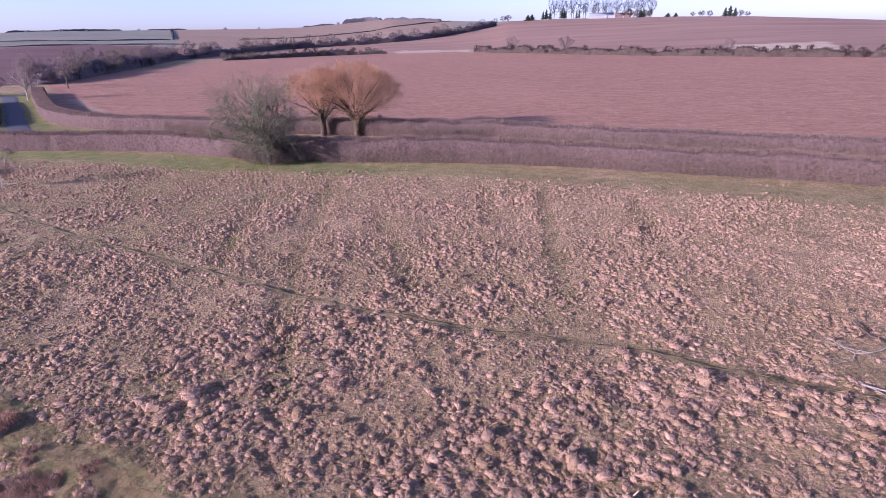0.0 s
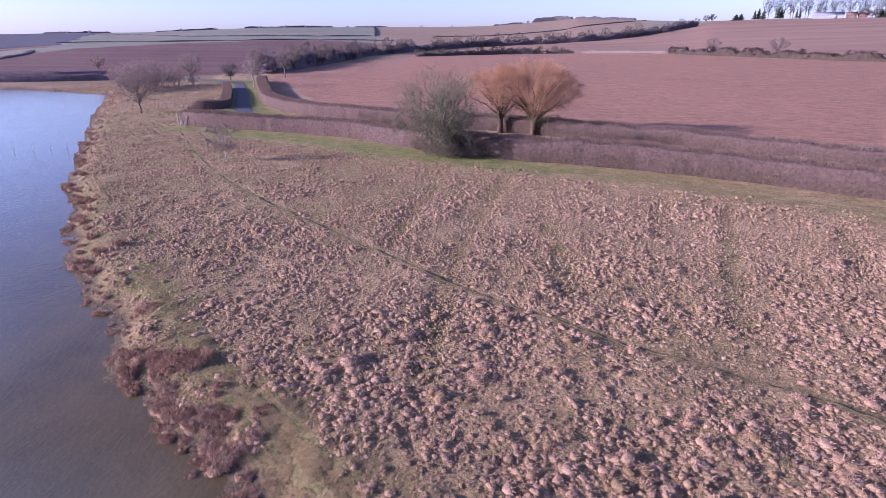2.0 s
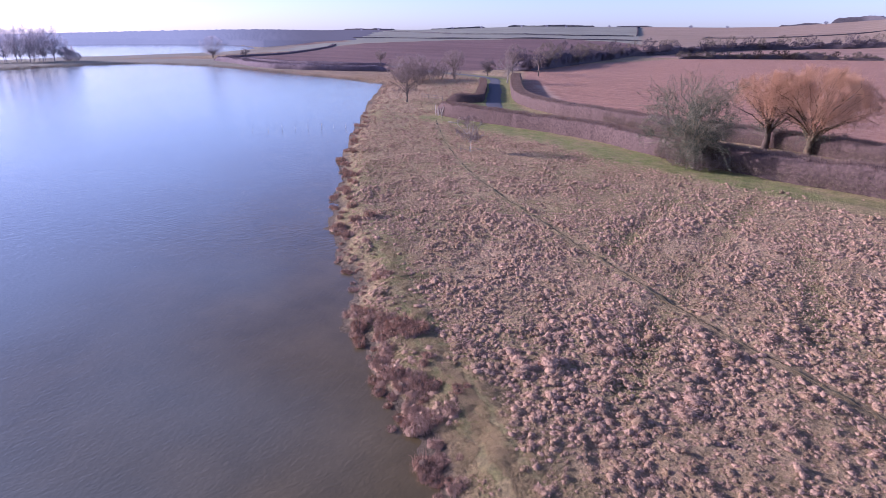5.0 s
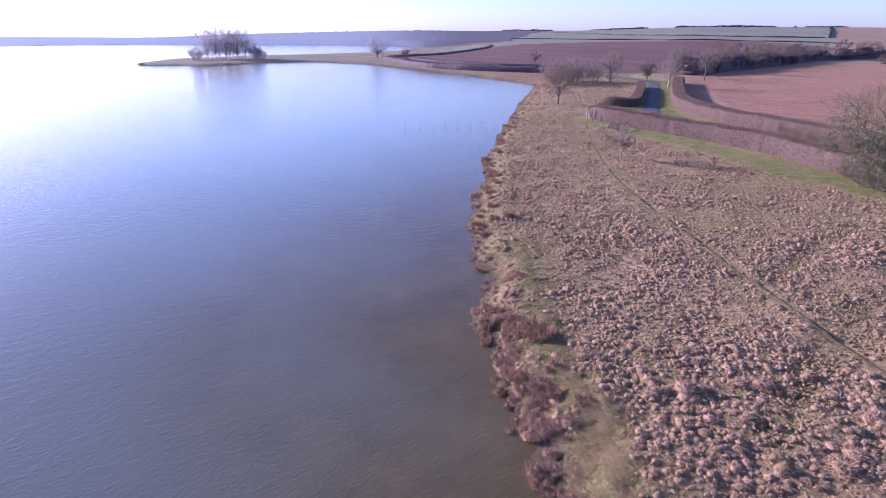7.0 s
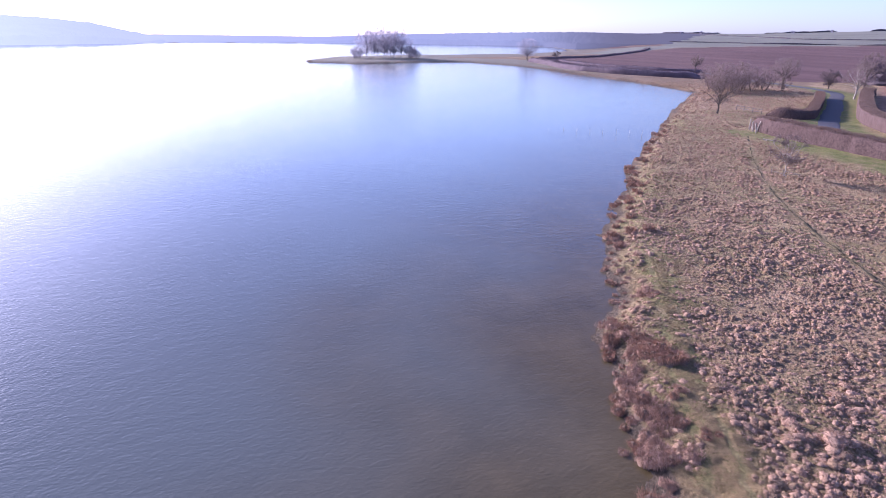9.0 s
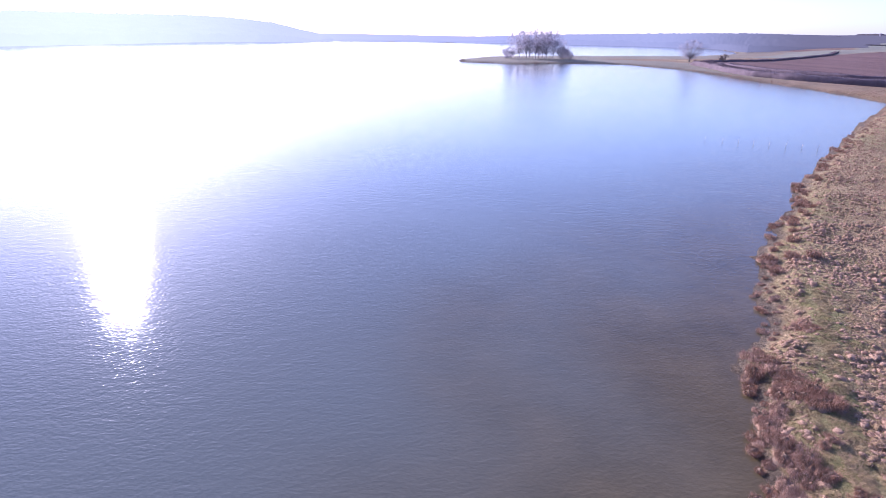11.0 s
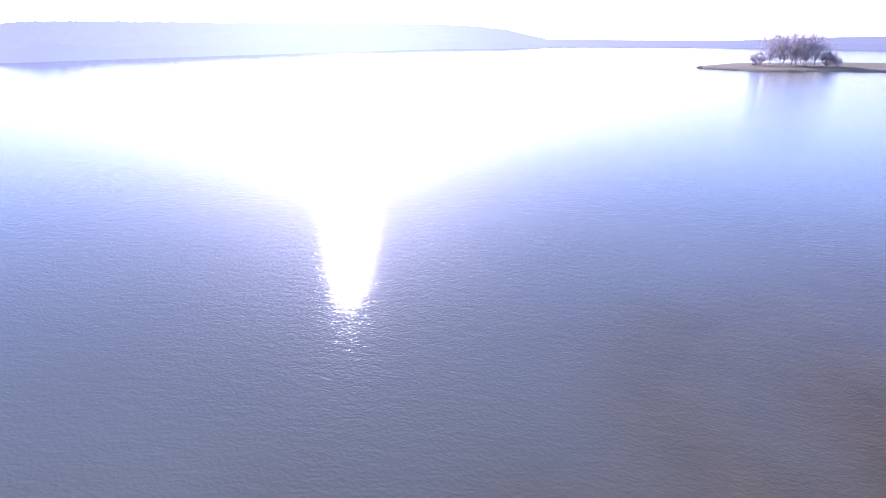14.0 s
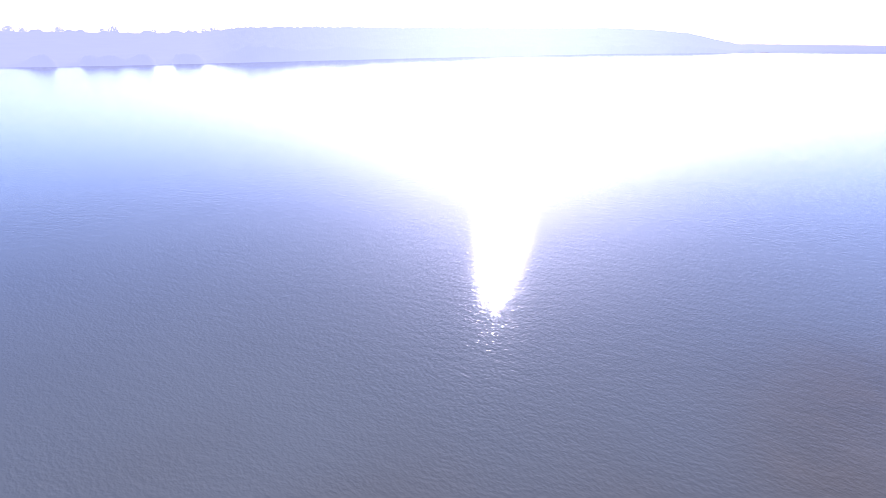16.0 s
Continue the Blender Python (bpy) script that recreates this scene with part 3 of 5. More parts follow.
# ---------- hedges ----------
def hedge(name, line, tall, wide, label, twigs=90, seed=1, core=M_HEDGECORE, skin=M_HEDGE, group="field hedges", uneven=0.045, twig_r=0.011, twig_l=0.3, step=0.5, leafy=None, swell=None, clipped=0):
    """A hedge along a line of the plan: a dense inside and a skin of thin twigs."""
    rng = np.random.RandomState(seed)
    c, d, q = along(line, step)
    s = np.stack([-d[:, 1], d[:, 0]], 1)
    base = height(c[:, 0], c[:, 1])
    n, prof = len(c), [(-.47, 0), (-.5, .35), (-.48, .8), (-.42, .94), (0, .96), (.42, .94), (.48, .8), (.5, .35), (.47, 0)]
    h = tall * (.25 + .75 * smooth(0, 1.6 * wide, np.minimum(q, q[-1] - q))) * (1 + uneven * wave(c[:, 0], c[:, 1], 7 * step / .5, seed) + .5 * uneven * rng.uniform(-1, 1, n))
    if swell:
        h = h * (1 + swell[2] * np.exp(-((c[:, 0] - swell[0]) / swell[1]) ** 2))
    rings = []
    for a, b in prof:
        o = a * wide * (1 + .12 * rng.uniform(-1, 1, n))
        rings.append(np.stack([c[:, 0] + s[:, 0] * o, c[:, 1] + s[:, 1] * o, base - .06 + (b + .05 * rng.uniform(-1, 1, n) * (b > 0)) * h], 1))
    V = np.stack(rings, 1).reshape(-1, 3)
    k = len(prof)
    i = np.arange(n - 1)[:, None] * k + np.arange(k - 1)[None]
    F = np.stack([i, i + k, i + k + 1, i + 1], -1).reshape(-1, 4)
    F = np.concatenate([F] + [np.array([(e + a, e + a + 1, e + k - 2 - a, e + k - 1 - a) for a in range(k // 2)]) for e in (0, (n - 1) * k)])
    ob = thing(name, label, "hedge", group=group)
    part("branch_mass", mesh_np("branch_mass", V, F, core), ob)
    m = int(twigs * q[-1])
    t = rng.randint(0, n - 1, m)
    f = rng.uniform(0, 1, m)[:, None]
    cc, ss, bb, hh = c[t] * (1 - f) + c[t + 1] * f, s[t], base[t], h[t]
    v = rng.uniform(0, 1, m) ** 0.8
    side = rng.choice([-1, 1], m) * np.where(rng.uniform(0, 1, m) < .35, rng.uniform(0, 1, m), 1)
    half = wide * .5 * (0.98 - .1 * smooth(.8, 1, v)) * side
    z0 = bb + hh * np.where(np.abs(side) < 1, .93, np.clip(v, .02, .9))
    P0 = np.stack([cc[:, 0] + ss[:, 0] * half * .85, cc[:, 1] + ss[:, 1] * half * .85, z0], 1)
    way = np.stack([ss[:, 0] * side * .4, ss[:, 1] * side * .4, np.full(m, .9)], 1) + rng.normal(0, .22, (m, 3))
    way /= np.linalg.norm(way, axis=1, keepdims=True)
    P1 = P0 + way * (twig_l * rng.uniform(.5, 1.2, m))[:, None]
    P1[:, 2] = np.minimum(P1[:, 2], bb + hh * 1.08 + rng.uniform(0, .1, m) * tall)
    V, F = ribbons(P0, P1, np.full(m, twig_r), np.full(m, twig_r * .45), seed)
    tagged(part("twig_skin", mesh_np("twig_skin", V, F, skin), ob), kind="stuff")
    if clipped:
        m = int(clipped * q[-1])
        t = rng.randint(0, n - 1, m)
        f = rng.uniform(0, 1, m)[:, None]
        o = wide * .5 * rng.uniform(-1, 1, m)
        cc = c[t] * (1 - f) + c[t + 1] * f + s[t] * o[:, None]
        P0 = np.concatenate([cc, (base[t] + h[t] * .9)[:, None]], 1)
        P1 = P0 + np.stack([rng.normal(0, .09, m), rng.normal(0, .09, m), h[t] * .08 + rng.uniform(.0, .13, m)], 1)
        V, F = ribbons(P0, P1, np.full(m, .008), np.full(m, .006), seed + 1)
        tagged(part("clipped_top", mesh_np("clipped_top", V, F, M_CUT), ob, "pale cut twig ends along the hedge top"), kind="stuff")
    if leafy:
        k = np.nonzero((c[:, 0] > leafy[0]) & (c[:, 0] < leafy[1]))[0]
        m = 380 * len(k)
        t = k[rng.randint(0, len(k), m)]
        clumpy = .5 * wave(c[t, 0], c[t, 1], 4, seed + 50) + rng.normal(0, .8, m) > -.35
        t = t[clumpy]
        m = len(t)
        v = rng.beta(1.2, 2.6, m)
        o = -rng.choice([1, 1, -1], m) * wide * (.5 + rng.uniform(-.06, .16, m))
        o = o * np.where(s[t, 1] > 0, 1, -1)
        P = np.stack([c[t, 0] + s[t, 0] * o, c[t, 1] + s[t, 1] * o, base[t] + .05 + v * h[t]], 1)
        P[:, :2] += rng.normal(0, .15, (m, 2))
        part("bramble_leaf", leaves("bramble_leaf", rng, P, .045, M_BRAMBLE), ob, "olive bramble leaves on the hedge's lower side")
    return ob


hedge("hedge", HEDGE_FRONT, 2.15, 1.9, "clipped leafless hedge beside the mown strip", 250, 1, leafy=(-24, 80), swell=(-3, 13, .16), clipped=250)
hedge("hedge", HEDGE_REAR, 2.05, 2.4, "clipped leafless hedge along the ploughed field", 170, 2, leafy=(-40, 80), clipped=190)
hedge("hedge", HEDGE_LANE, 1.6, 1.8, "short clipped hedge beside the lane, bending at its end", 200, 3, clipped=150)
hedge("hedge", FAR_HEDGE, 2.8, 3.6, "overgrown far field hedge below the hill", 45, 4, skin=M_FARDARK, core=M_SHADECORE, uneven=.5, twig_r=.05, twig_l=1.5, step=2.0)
hedge("hedge", FAR_HEDGE_LEFT, 2.4, 3.2, "low brown hedge on the far edge of the field", 55, 5, skin=M_OLIVETWIG, core=M_BELTCORE, uneven=.5, twig_r=.05, twig_l=1.4, step=2.0)
hedge("hedge", WOOD_BELT, 3.8, 6.0, "dark overgrown hedge and scrub belt climbing the hill", 26, 6, core=M_BELTCORE, skin=M_BELT, uneven=.5, twig_r=.07, twig_l=2.2, step=3.0)


# ---------- meadow grass ----------
def thatch(rng, n, reach, tall, width, length, segs=2, comb=(.3, .12)):
    """A mop of dead grass: strands that root on the crown of a mound and droop down over its sides, combed a little to one side."""
    a = rng.uniform(0, 6.283, n)
    rho = reach * .75 * rng.uniform(0, 1, n) ** .6
    root = np.stack([np.cos(a) * rho, np.sin(a) * rho], 1)
    b = a + rng.normal(0, 1.0, n)
    out = np.stack([np.cos(b) + comb[0], np.sin(b) + comb[1]], 1)
    ln = length * rng.uniform(.55, 1.3, n)
    lift = rng.uniform(-.005, .06, n) * (reach / .25)
    side = np.stack([-np.sin(b), np.cos(b), rng.uniform(-.4, .4, n)], 1)
    rows = []
    for k in range(segs + 1):
        t = k / segs
        p = root + out * (ln * t)[:, None]
        q = np.hypot(p[:, 0], p[:, 1]) / reach
        z = tall * np.clip(1 - q * q, -.02, 1) + lift * 4 * t * (1.12 - t) * (1 - .3 * q) + .004
        w = (width * (1 - .65 * t) * rng.uniform(.7, 1.3, n) * .5)[:, None]
        p = np.concatenate([p, z[:, None]], 1)
        rows += [p - side * w, p + side * w]
    V = np.stack(rows, 1)
    k = 2 * (segs + 1)
    base = np.arange(n)[:, None] * k
    F = [np.concatenate([base + 2 * i, base + 2 * i + 1, base + 2 * i + 3, base + 2 * i + 2], 1) for i in range(segs)]
    return V.reshape(-1, 3), np.concatenate(F)


def lump(rng, reach, tall, nu, rows):
    """A rounded, lobed mound with steep sides."""
    a = 6.283 * np.arange(nu) / nu
    lobe = 1 + .16 * np.sin(2 * a + rng.uniform(0, 6)) + .13 * np.sin(3 * a + rng.uniform(0, 6)) + .1 * rng.uniform(-1, 1, nu)
    V = []
    for k, q in enumerate(rows):
        r = reach * q * lobe * rng.uniform(.92, 1.08, nu)
        z = tall * math.sqrt(max(0, 1 - q ** 2.6)) * rng.uniform(.82, 1.12, nu) - (.04 if k == 0 else 0)
        V.append(np.stack([np.cos(a + .5 * (k % 2) * 6.283 / nu) * r, np.sin(a + .5 * (k % 2) * 6.283 / nu) * r, z], 1))
    F = [(r * nu + i, r * nu + (i + 1) % nu, (r + 1) * nu + (i + 1) % nu, (r + 1) * nu + i) for r in range(len(rows) - 1) for i in range(nu)]
    return np.concatenate(V), np.array(F)


def mop(rng, n, reach, tall, width, length, nu=7):
    """A tussock: a low lobed mound, bristling with short broad tufts of dead grass that stand out from it every way, and leaning."""
    a, q = rng.uniform(0, 6.283, n), np.sqrt(rng.uniform(0, 1, n))
    q = np.where(rng.uniform(0, 1, n) < .3, rng.uniform(.85, 1.1, n), q)
    P0 = np.stack([np.cos(a) * q * reach, np.sin(a) * q * reach, tall * np.sqrt(np.clip(1 - q ** 2.6, 0, 1)) - .01], 1)
    way = np.stack([np.cos(a) * q, np.sin(a) * q, .5 - .6 * q], 1) + rng.normal(0, .5, (n, 3))
    way /= np.linalg.norm(way, axis=1, keepdims=True)
    P1 = P0 + way * (length * rng.uniform(.55, 1.35, n))[:, None]
    P1[:, 2] = np.maximum(P1[:, 2], .0)
    V, F = ribbons(P0, P1, width * rng.uniform(.6, 1.3, n), np.full(n, width * .25), rng.randint(1e6))
    v, f = lump(rng, reach * .95, tall * .9, nu, (1.0, .75, .38, .04) if nu > 6 else (1.0, .62, .05))
    P = np.concatenate([V, v])
    a, slim, lean = rng.uniform(0, 3.14), rng.uniform(.72, 1.0), rng.normal(0, .22, 2)
    u = P[:, 0] * math.cos(a) + P[:, 1] * math.sin(a)
    w = (P[:, 1] * math.cos(a) - P[:, 0] * math.sin(a)) * slim
    P = np.stack([u * math.cos(a) - w * math.sin(a) + lean[0] * P[:, 2], u * math.sin(a) + w * math.cos(a) + lean[1] * P[:, 2], P[:, 2]], 1)
    return P, np.concatenate([F, f + len(V)]), np.concatenate([np.zeros(len(F), int), np.ones(len(f), int)])


def blades(rng, n, reach, tall, width, segs, upright=0.35, root=0.25, comb=(0, 0)):
    """A mop of grass blades round the origin that rise and fall over, as points and four-cornered faces."""
    a = rng.uniform(0, 6.283, n)
    out = np.stack([np.cos(a), np.sin(a)], 1) + np.array(comb)
    r0 = reach * root * np.sqrt(rng.uniform(0, 1, n))
    r1 = reach * rng.uniform(.45, 1.1, n)
    h = tall * rng.uniform(.55, 1.1, n)
    end = h * np.where(rng.uniform(0, 1, n) < upright, rng.uniform(.7, 1, n), rng.uniform(-.05, .5, n))
    side = np.stack([-np.sin(a + rng.normal(0, .5, n)), np.cos(a + rng.normal(0, .5, n))], 1)
    rows = []
    for k in range(segs + 1):
        t = k / segs
        r = r0 + (r1 - r0) * t ** 1.15
        z = h * (1 - (1 - t) ** 2) * 1.0 + (end - h) * t ** 2.2
        w = width * (1 - .75 * t) * rng.uniform(.8, 1.2, n)
        p = np.concatenate([out * r[:, None], z[:, None]], 1)
        s = np.concatenate([side * w[:, None] * .5, (rng.uniform(-.4, .4, n) * w)[:, None]], 1)
        rows += [p - s, p + s]
    V = np.stack(rows, 1)
    k = 2 * (segs + 1)
    b = np.arange(n)[:, None] * k
    F = [np.concatenate([b + 2 * i, b + 2 * i + 1, b + 2 * i + 3, b + 2 * i + 2], 1) for i in range(segs)]
    return V.reshape(-1, 3), np.concatenate(F)


def dome(rng, reach, tall, nu=7):
    """A ragged low mound."""
    rows = [[(math.cos(6.283 * (i + .5 * (c < .6)) / nu) * reach * c * rng.uniform(.7, 1.25), math.sin(6.283 * (i + .5 * (c < .6)) / nu) * reach * c * rng.uniform(.7, 1.25), tall * s * rng.uniform(.6, 1.2) - .03)
             for i in range(nu)] for c, s in ((.98, 0), (.62, .6), (.1, .98))]
    V = np.array(rows).reshape(-1, 3)
    F = [(r * nu + i, r * nu + (i + 1) % nu, (r + 1) * nu + (i + 1) % nu, (r + 1) * nu + i) for r in range(2) for i in range(nu)]
    return V, np.array(F)


def scatter(templates, XYZ, size, turn, seed):
    """Copies of templates at many places, as one set of points and faces with material numbers."""
    rng = np.random.RandomState(seed)
    pick = rng.randint(0, len(templates), len(XYZ))
    Vs, Fs, Ms, at = [], [], [], 0
    for k, (V, F, Mi) in enumerate(templates):
        idx = np.nonzero(pick == k)[0]
        if not len(idx):
            continue
        c, s = np.cos(turn[idx]), np.sin(turn[idx])
        sz = size[idx]
        x = (V[None, :, 0] * c[:, None] - V[None, :, 1] * s[:, None]) * sz[:, None] + XYZ[idx, 0:1]
        y = (V[None, :, 0] * s[:, None] + V[None, :, 1] * c[:, None]) * sz[:, None] + XYZ[idx, 1:2]
        z = V[None, :, 2] * sz[:, None] + XYZ[idx, 2:3]
        Vs.append(np.stack([x, y, z], -1).reshape(-1, 3))
        Fs.append((F[None] + (np.arange(len(idx)) * len(V))[:, None, None] + at).reshape(-1, 4))
        Ms.append(np.tile(Mi, len(idx)))
        at += len(idx) * len(V)
    return np.concatenate(Vs), np.concatenate(Fs), np.concatenate(Ms)


def clump(rng, n, reach, tall, width, segs, mound=True, **kw):
    V, F = blades(rng, n, reach, tall, width, segs, **kw)
    M = np.zeros(len(F), int)
    if mound:
        v, f = dome(rng, reach * .85, tall * .6)
        F = np.concatenate([F, f + len(V)])
        M = np.concatenate([M, np.ones(len(f), int)])
        V = np.concatenate([V, v])
    return V, F, M


def meadow_places(step, r0, r1, seed):
    """Jittered places on the rough meadow between two distances, away from path, track, strip and water."""
    rng = np.random.RandomState(seed)
    gx, gy = np.meshgrid(np.arange(-150, 66, step), np.arange(-2, 150, step))
    x, y = gx.ravel() + rng.uniform(-.5, .5, gx.size) * step, gy.ravel() + rng.uniform(-.5, .5, gx.size) * step
    r, az = np.hypot(x, y), np.degrees(np.arctan2(-x, y))
    r = r * rng.uniform(.84, 1.17, len(r))
    k = (r > r0) & (r <= r1) & ((az > -44) & (az < 66) | (r0 < 2))
    x, y = x[k], y[k]
    d = shore_distance(x, y)
    field = [(-150, 170), (-96, 128), (-73, 92), (-66, 74)] + [(a, b - 2.6) for a, b in HEDGE_FRONT] + [(75, -20), (-160, -20), (-160, 170)]
    k = (d > .9) & inside(field, x, y) & (away(LANE, x, y) > 4)
    x, y, d = x[k], y[k], d[k]
    bare = smooth(.46, .28, away(TRACK, x, y) + .06 * wave(x, y, 2, 46)) * .97 + smooth(4.4, 1.3, away(MOWN, x, y) + .6 * wave(x, y, 3, 47)) + .8 * smooth(.85, .5, away(BANK_PATH, x, y) + .3 * wave(x, y, 3, 43))
    bare = bare + .2 * smooth(.4, 1, wave(x, y, 16, 41)) + .2 * smooth(.4, .9, wave(x, y, 3.2, 42))
    bare = bare + .8 * smooth(2.6, 1.0, np.hypot(x - 16.0, (y - 18.6) * .9))
    bare = bare + .3 * smooth(3.0, 1.3, shore_distance(x, y) + .8 * wave(x, y, 4, 29)) * (np.hypot(x, y) < 60)
    k = rng.uniform(0, 1, len(x)) > bare
    return x[k], y[k], rng


def tussocks(name, step, r0, r1, n, width, seed, label, low=1.0, reach=(.09, .18), nu=8, big=1.0, length=.075):
    rng = np.random.RandomState(seed)
    temps = []
    for _ in range(14):
        q = rng.uniform(*reach)
        temps.append(mop(rng, int(n * (q / .14) ** 1.6) + 2, q, q * rng.uniform(.5, .85) * low, width, length, nu))
    x, y, rng = meadow_places(step, r0, r1, seed)
    size = np.clip(rng.lognormal(-.1, .36, len(x)), .45, 2.0) * big * (1 + .25 * wave(x, y, 11, 44) + .2 * wave(x, y, 4, 45))
    size = size * (1 - .45 * np.minimum(sum(smooth(.9, .3, away(f, x, y)) for f in FURROWS), 1))
    V, F, M = scatter(temps, np.stack([x, y, height(x, y) + relief(x, y) - .02], 1), size, rng.uniform(0, 6.28, len(x)), seed)
    me = mesh_np(name, V, F, [M_TUSSOCK, M_THATCH], M)
    me.shade_smooth()
    return tagged(new(name, me), label, "grass", kind="stuff")


PALE = "pale dead tussock grass on rough meadow"
tussocks("tussock_grass", .172, 11, 18, 46, .0085, 51, PALE, .86, big=.82, length=.055)
tussocks("tussock_grass", 1.1, 9, 24, 80, .0085, 57, "large domed tussock of pale dead grass", .9, reach=(.19, .26), nu=10, length=.08)
tussocks("tussock_grass", .176, 18, 27, 26, .0105, 55, PALE, .92, big=.8, length=.058)
tussocks("tussock_grass", .196, 27, 46, 9, .014, 52, PALE, .95, nu=6, big=.82, length=.06)
tussocks("tussock_grass", .262, 46, 88, 5, .018, 53, PALE, .9, nu=5, big=.87, length=.06)
tussocks("tussock_grass", .62, 88, 190, 4, .04, 54, PALE, .42, nu=5, big=1.35, length=.1)
tussocks("tussock_grass", .42, 1, 11, 20, .016, 56, PALE)


def low_grass():
    """Short winter grass between the tussocks and along the bank."""
    rng = np.random.RandomState(61)
    temps = [thatch(rng, 6, .10, .03, .011, .07, 1) for _ in range(6)]
    temps = [(V, F, np.zeros(len(F), int)) for V, F in temps]
    n = 10000
    r, az = np.sqrt(rng.uniform(8 ** 2, 34 ** 2, n)), np.radians(rng.uniform(-42, 64, n))
    x, y = -np.sin(az) * r, np.cos(az) * r
    step = rng.uniform(0, 1, (18000, 1))
    i = rng.randint(0, len(BANK_PATH) - 1, 18000)
    near = np.array(BANK_PATH)[i] * step + np.array(BANK_PATH)[i + 1] * (1 - step) + rng.normal(0, .9, (18000, 2))
    x, y = np.concatenate([x, near[:, 0]]), np.concatenate([y, near[:, 1]])
    k = (shore_distance(x, y) > .3) & (np.abs(away(BANK_PATH, x, y) + .12 * wave(x, y, 1.6, 25) - .5) > .14)
    x, y = x[k], y[k]
    V, F, M = scatter(temps, np.stack([x, y, height(x, y) + relief(x, y) - .01], 1), rng.uniform(.6, 1.5, len(x)), rng.uniform(0, 6.28, len(x)), 62)
    return tagged(new("short_grass", mesh_np("short_grass", V, F, [M_SHORT])), "short olive winter grass between tussocks", "grass", kind="stuff")


M_SHORT = material("short_winter_grass", plant_build((0.165, 0.118, 0.05), (0.36, 0.255, 0.125), scale=.5), 0.9, 0.2)
low_grass()


# ---------- rushes and overhanging grass on the water's edge ----------
M_BANKGRASS = material("reddish_bank_grass", plant_build((0.28, 0.168, 0.112), (0.58, 0.382, 0.27), scale=1.5, thin=.2), 0.85, 0.2)


def rush_masters():
    out = []
    for k in range(5):
        rng = np.random.RandomState(70 + k)
        V, F, M = clump(rng, 300, .42, .46, .011, 2, upright=.22, root=.7)
        out.append(mesh_np("rush_clump", V, F, [M_RUSH, M_TURF], M))
    for k in range(4):
        rng = np.random.RandomState(80 + k)
        V, F, M = clump(rng, 300, .38, .38, .010, 2, upright=.2, root=.9, comb=(.2, .1))
        out.append(mesh_np("grass_clump", V, F, [M_BANKGRASS, M_THATCH], M))
    return out


RUSHES = [(-36.9, 27.4, .9), (-34.5, 25.1, .7), (-30.2, 22.2, 1.0), (-28.2, 21.6, .8), (-29.8, 23.8, 1.1), (-29.5, 25.1, 1.1), (-25.5, 19.0, .5), (-24.0, 18.1, .6), (-18.9, 14.9, .9),
          (-17.7, 14.0, 1.0), (-17.2, 13.7, .8), (-17.4, 15.1, .8), (-16.5, 15.2, 1.1), (-15.4, 14.9, 1.1), (-15.3, 15.3, .9), (-16.0, 14.6, .9), (-14.3, 12.1, .9), (-14.0, 12.5, .8), (-13.2, 12.4, .5), (-12.9, 11.9, .5),
          (-12.6, 12.8, 1.0), (-12.1, 12.9, .7), (-10.8, 12.0, .8), (-11.6, 11.1, .6), (-13.4, 14.1, .5), (-13.3, 14.9, .45), (-9.5, 10.2, .9), (-9.2, 10.0, .7), (-10.9, 13.6, .5), (-21.3, 18.2, .8), (-20.8, 18.4, .6),
          (-42.0, 32.6, .9), (-46.5, 35.8, 1.0), (-48.7, 37.2, 1.1), (-54.6, 43.4, .8), (-38.6, 29.3, .7), (-57.8, 46.2, .8)]
TUFTS = [(-24.6, 19.3, .6), (-21.4, 16.9, .8), (-16.7, 14.4, .8), (-15.4, 13.6, 1.0), (-14.6, 12.8, 1.05), (-15.0, 13.2, .9), (-13.7, 12.6, .85), (-11.9, 11.9, .85), (-11.3, 11.7, 1.05), (-10.9, 11.5, .9), (-11.1, 11.2, .7),
         (-9.9, 11.0, .6), (-9.3, 10.6, .65), (-12.4, 12.3, .8), (-17.9, 14.9, .6), (-8.2, 9.9, .7)]


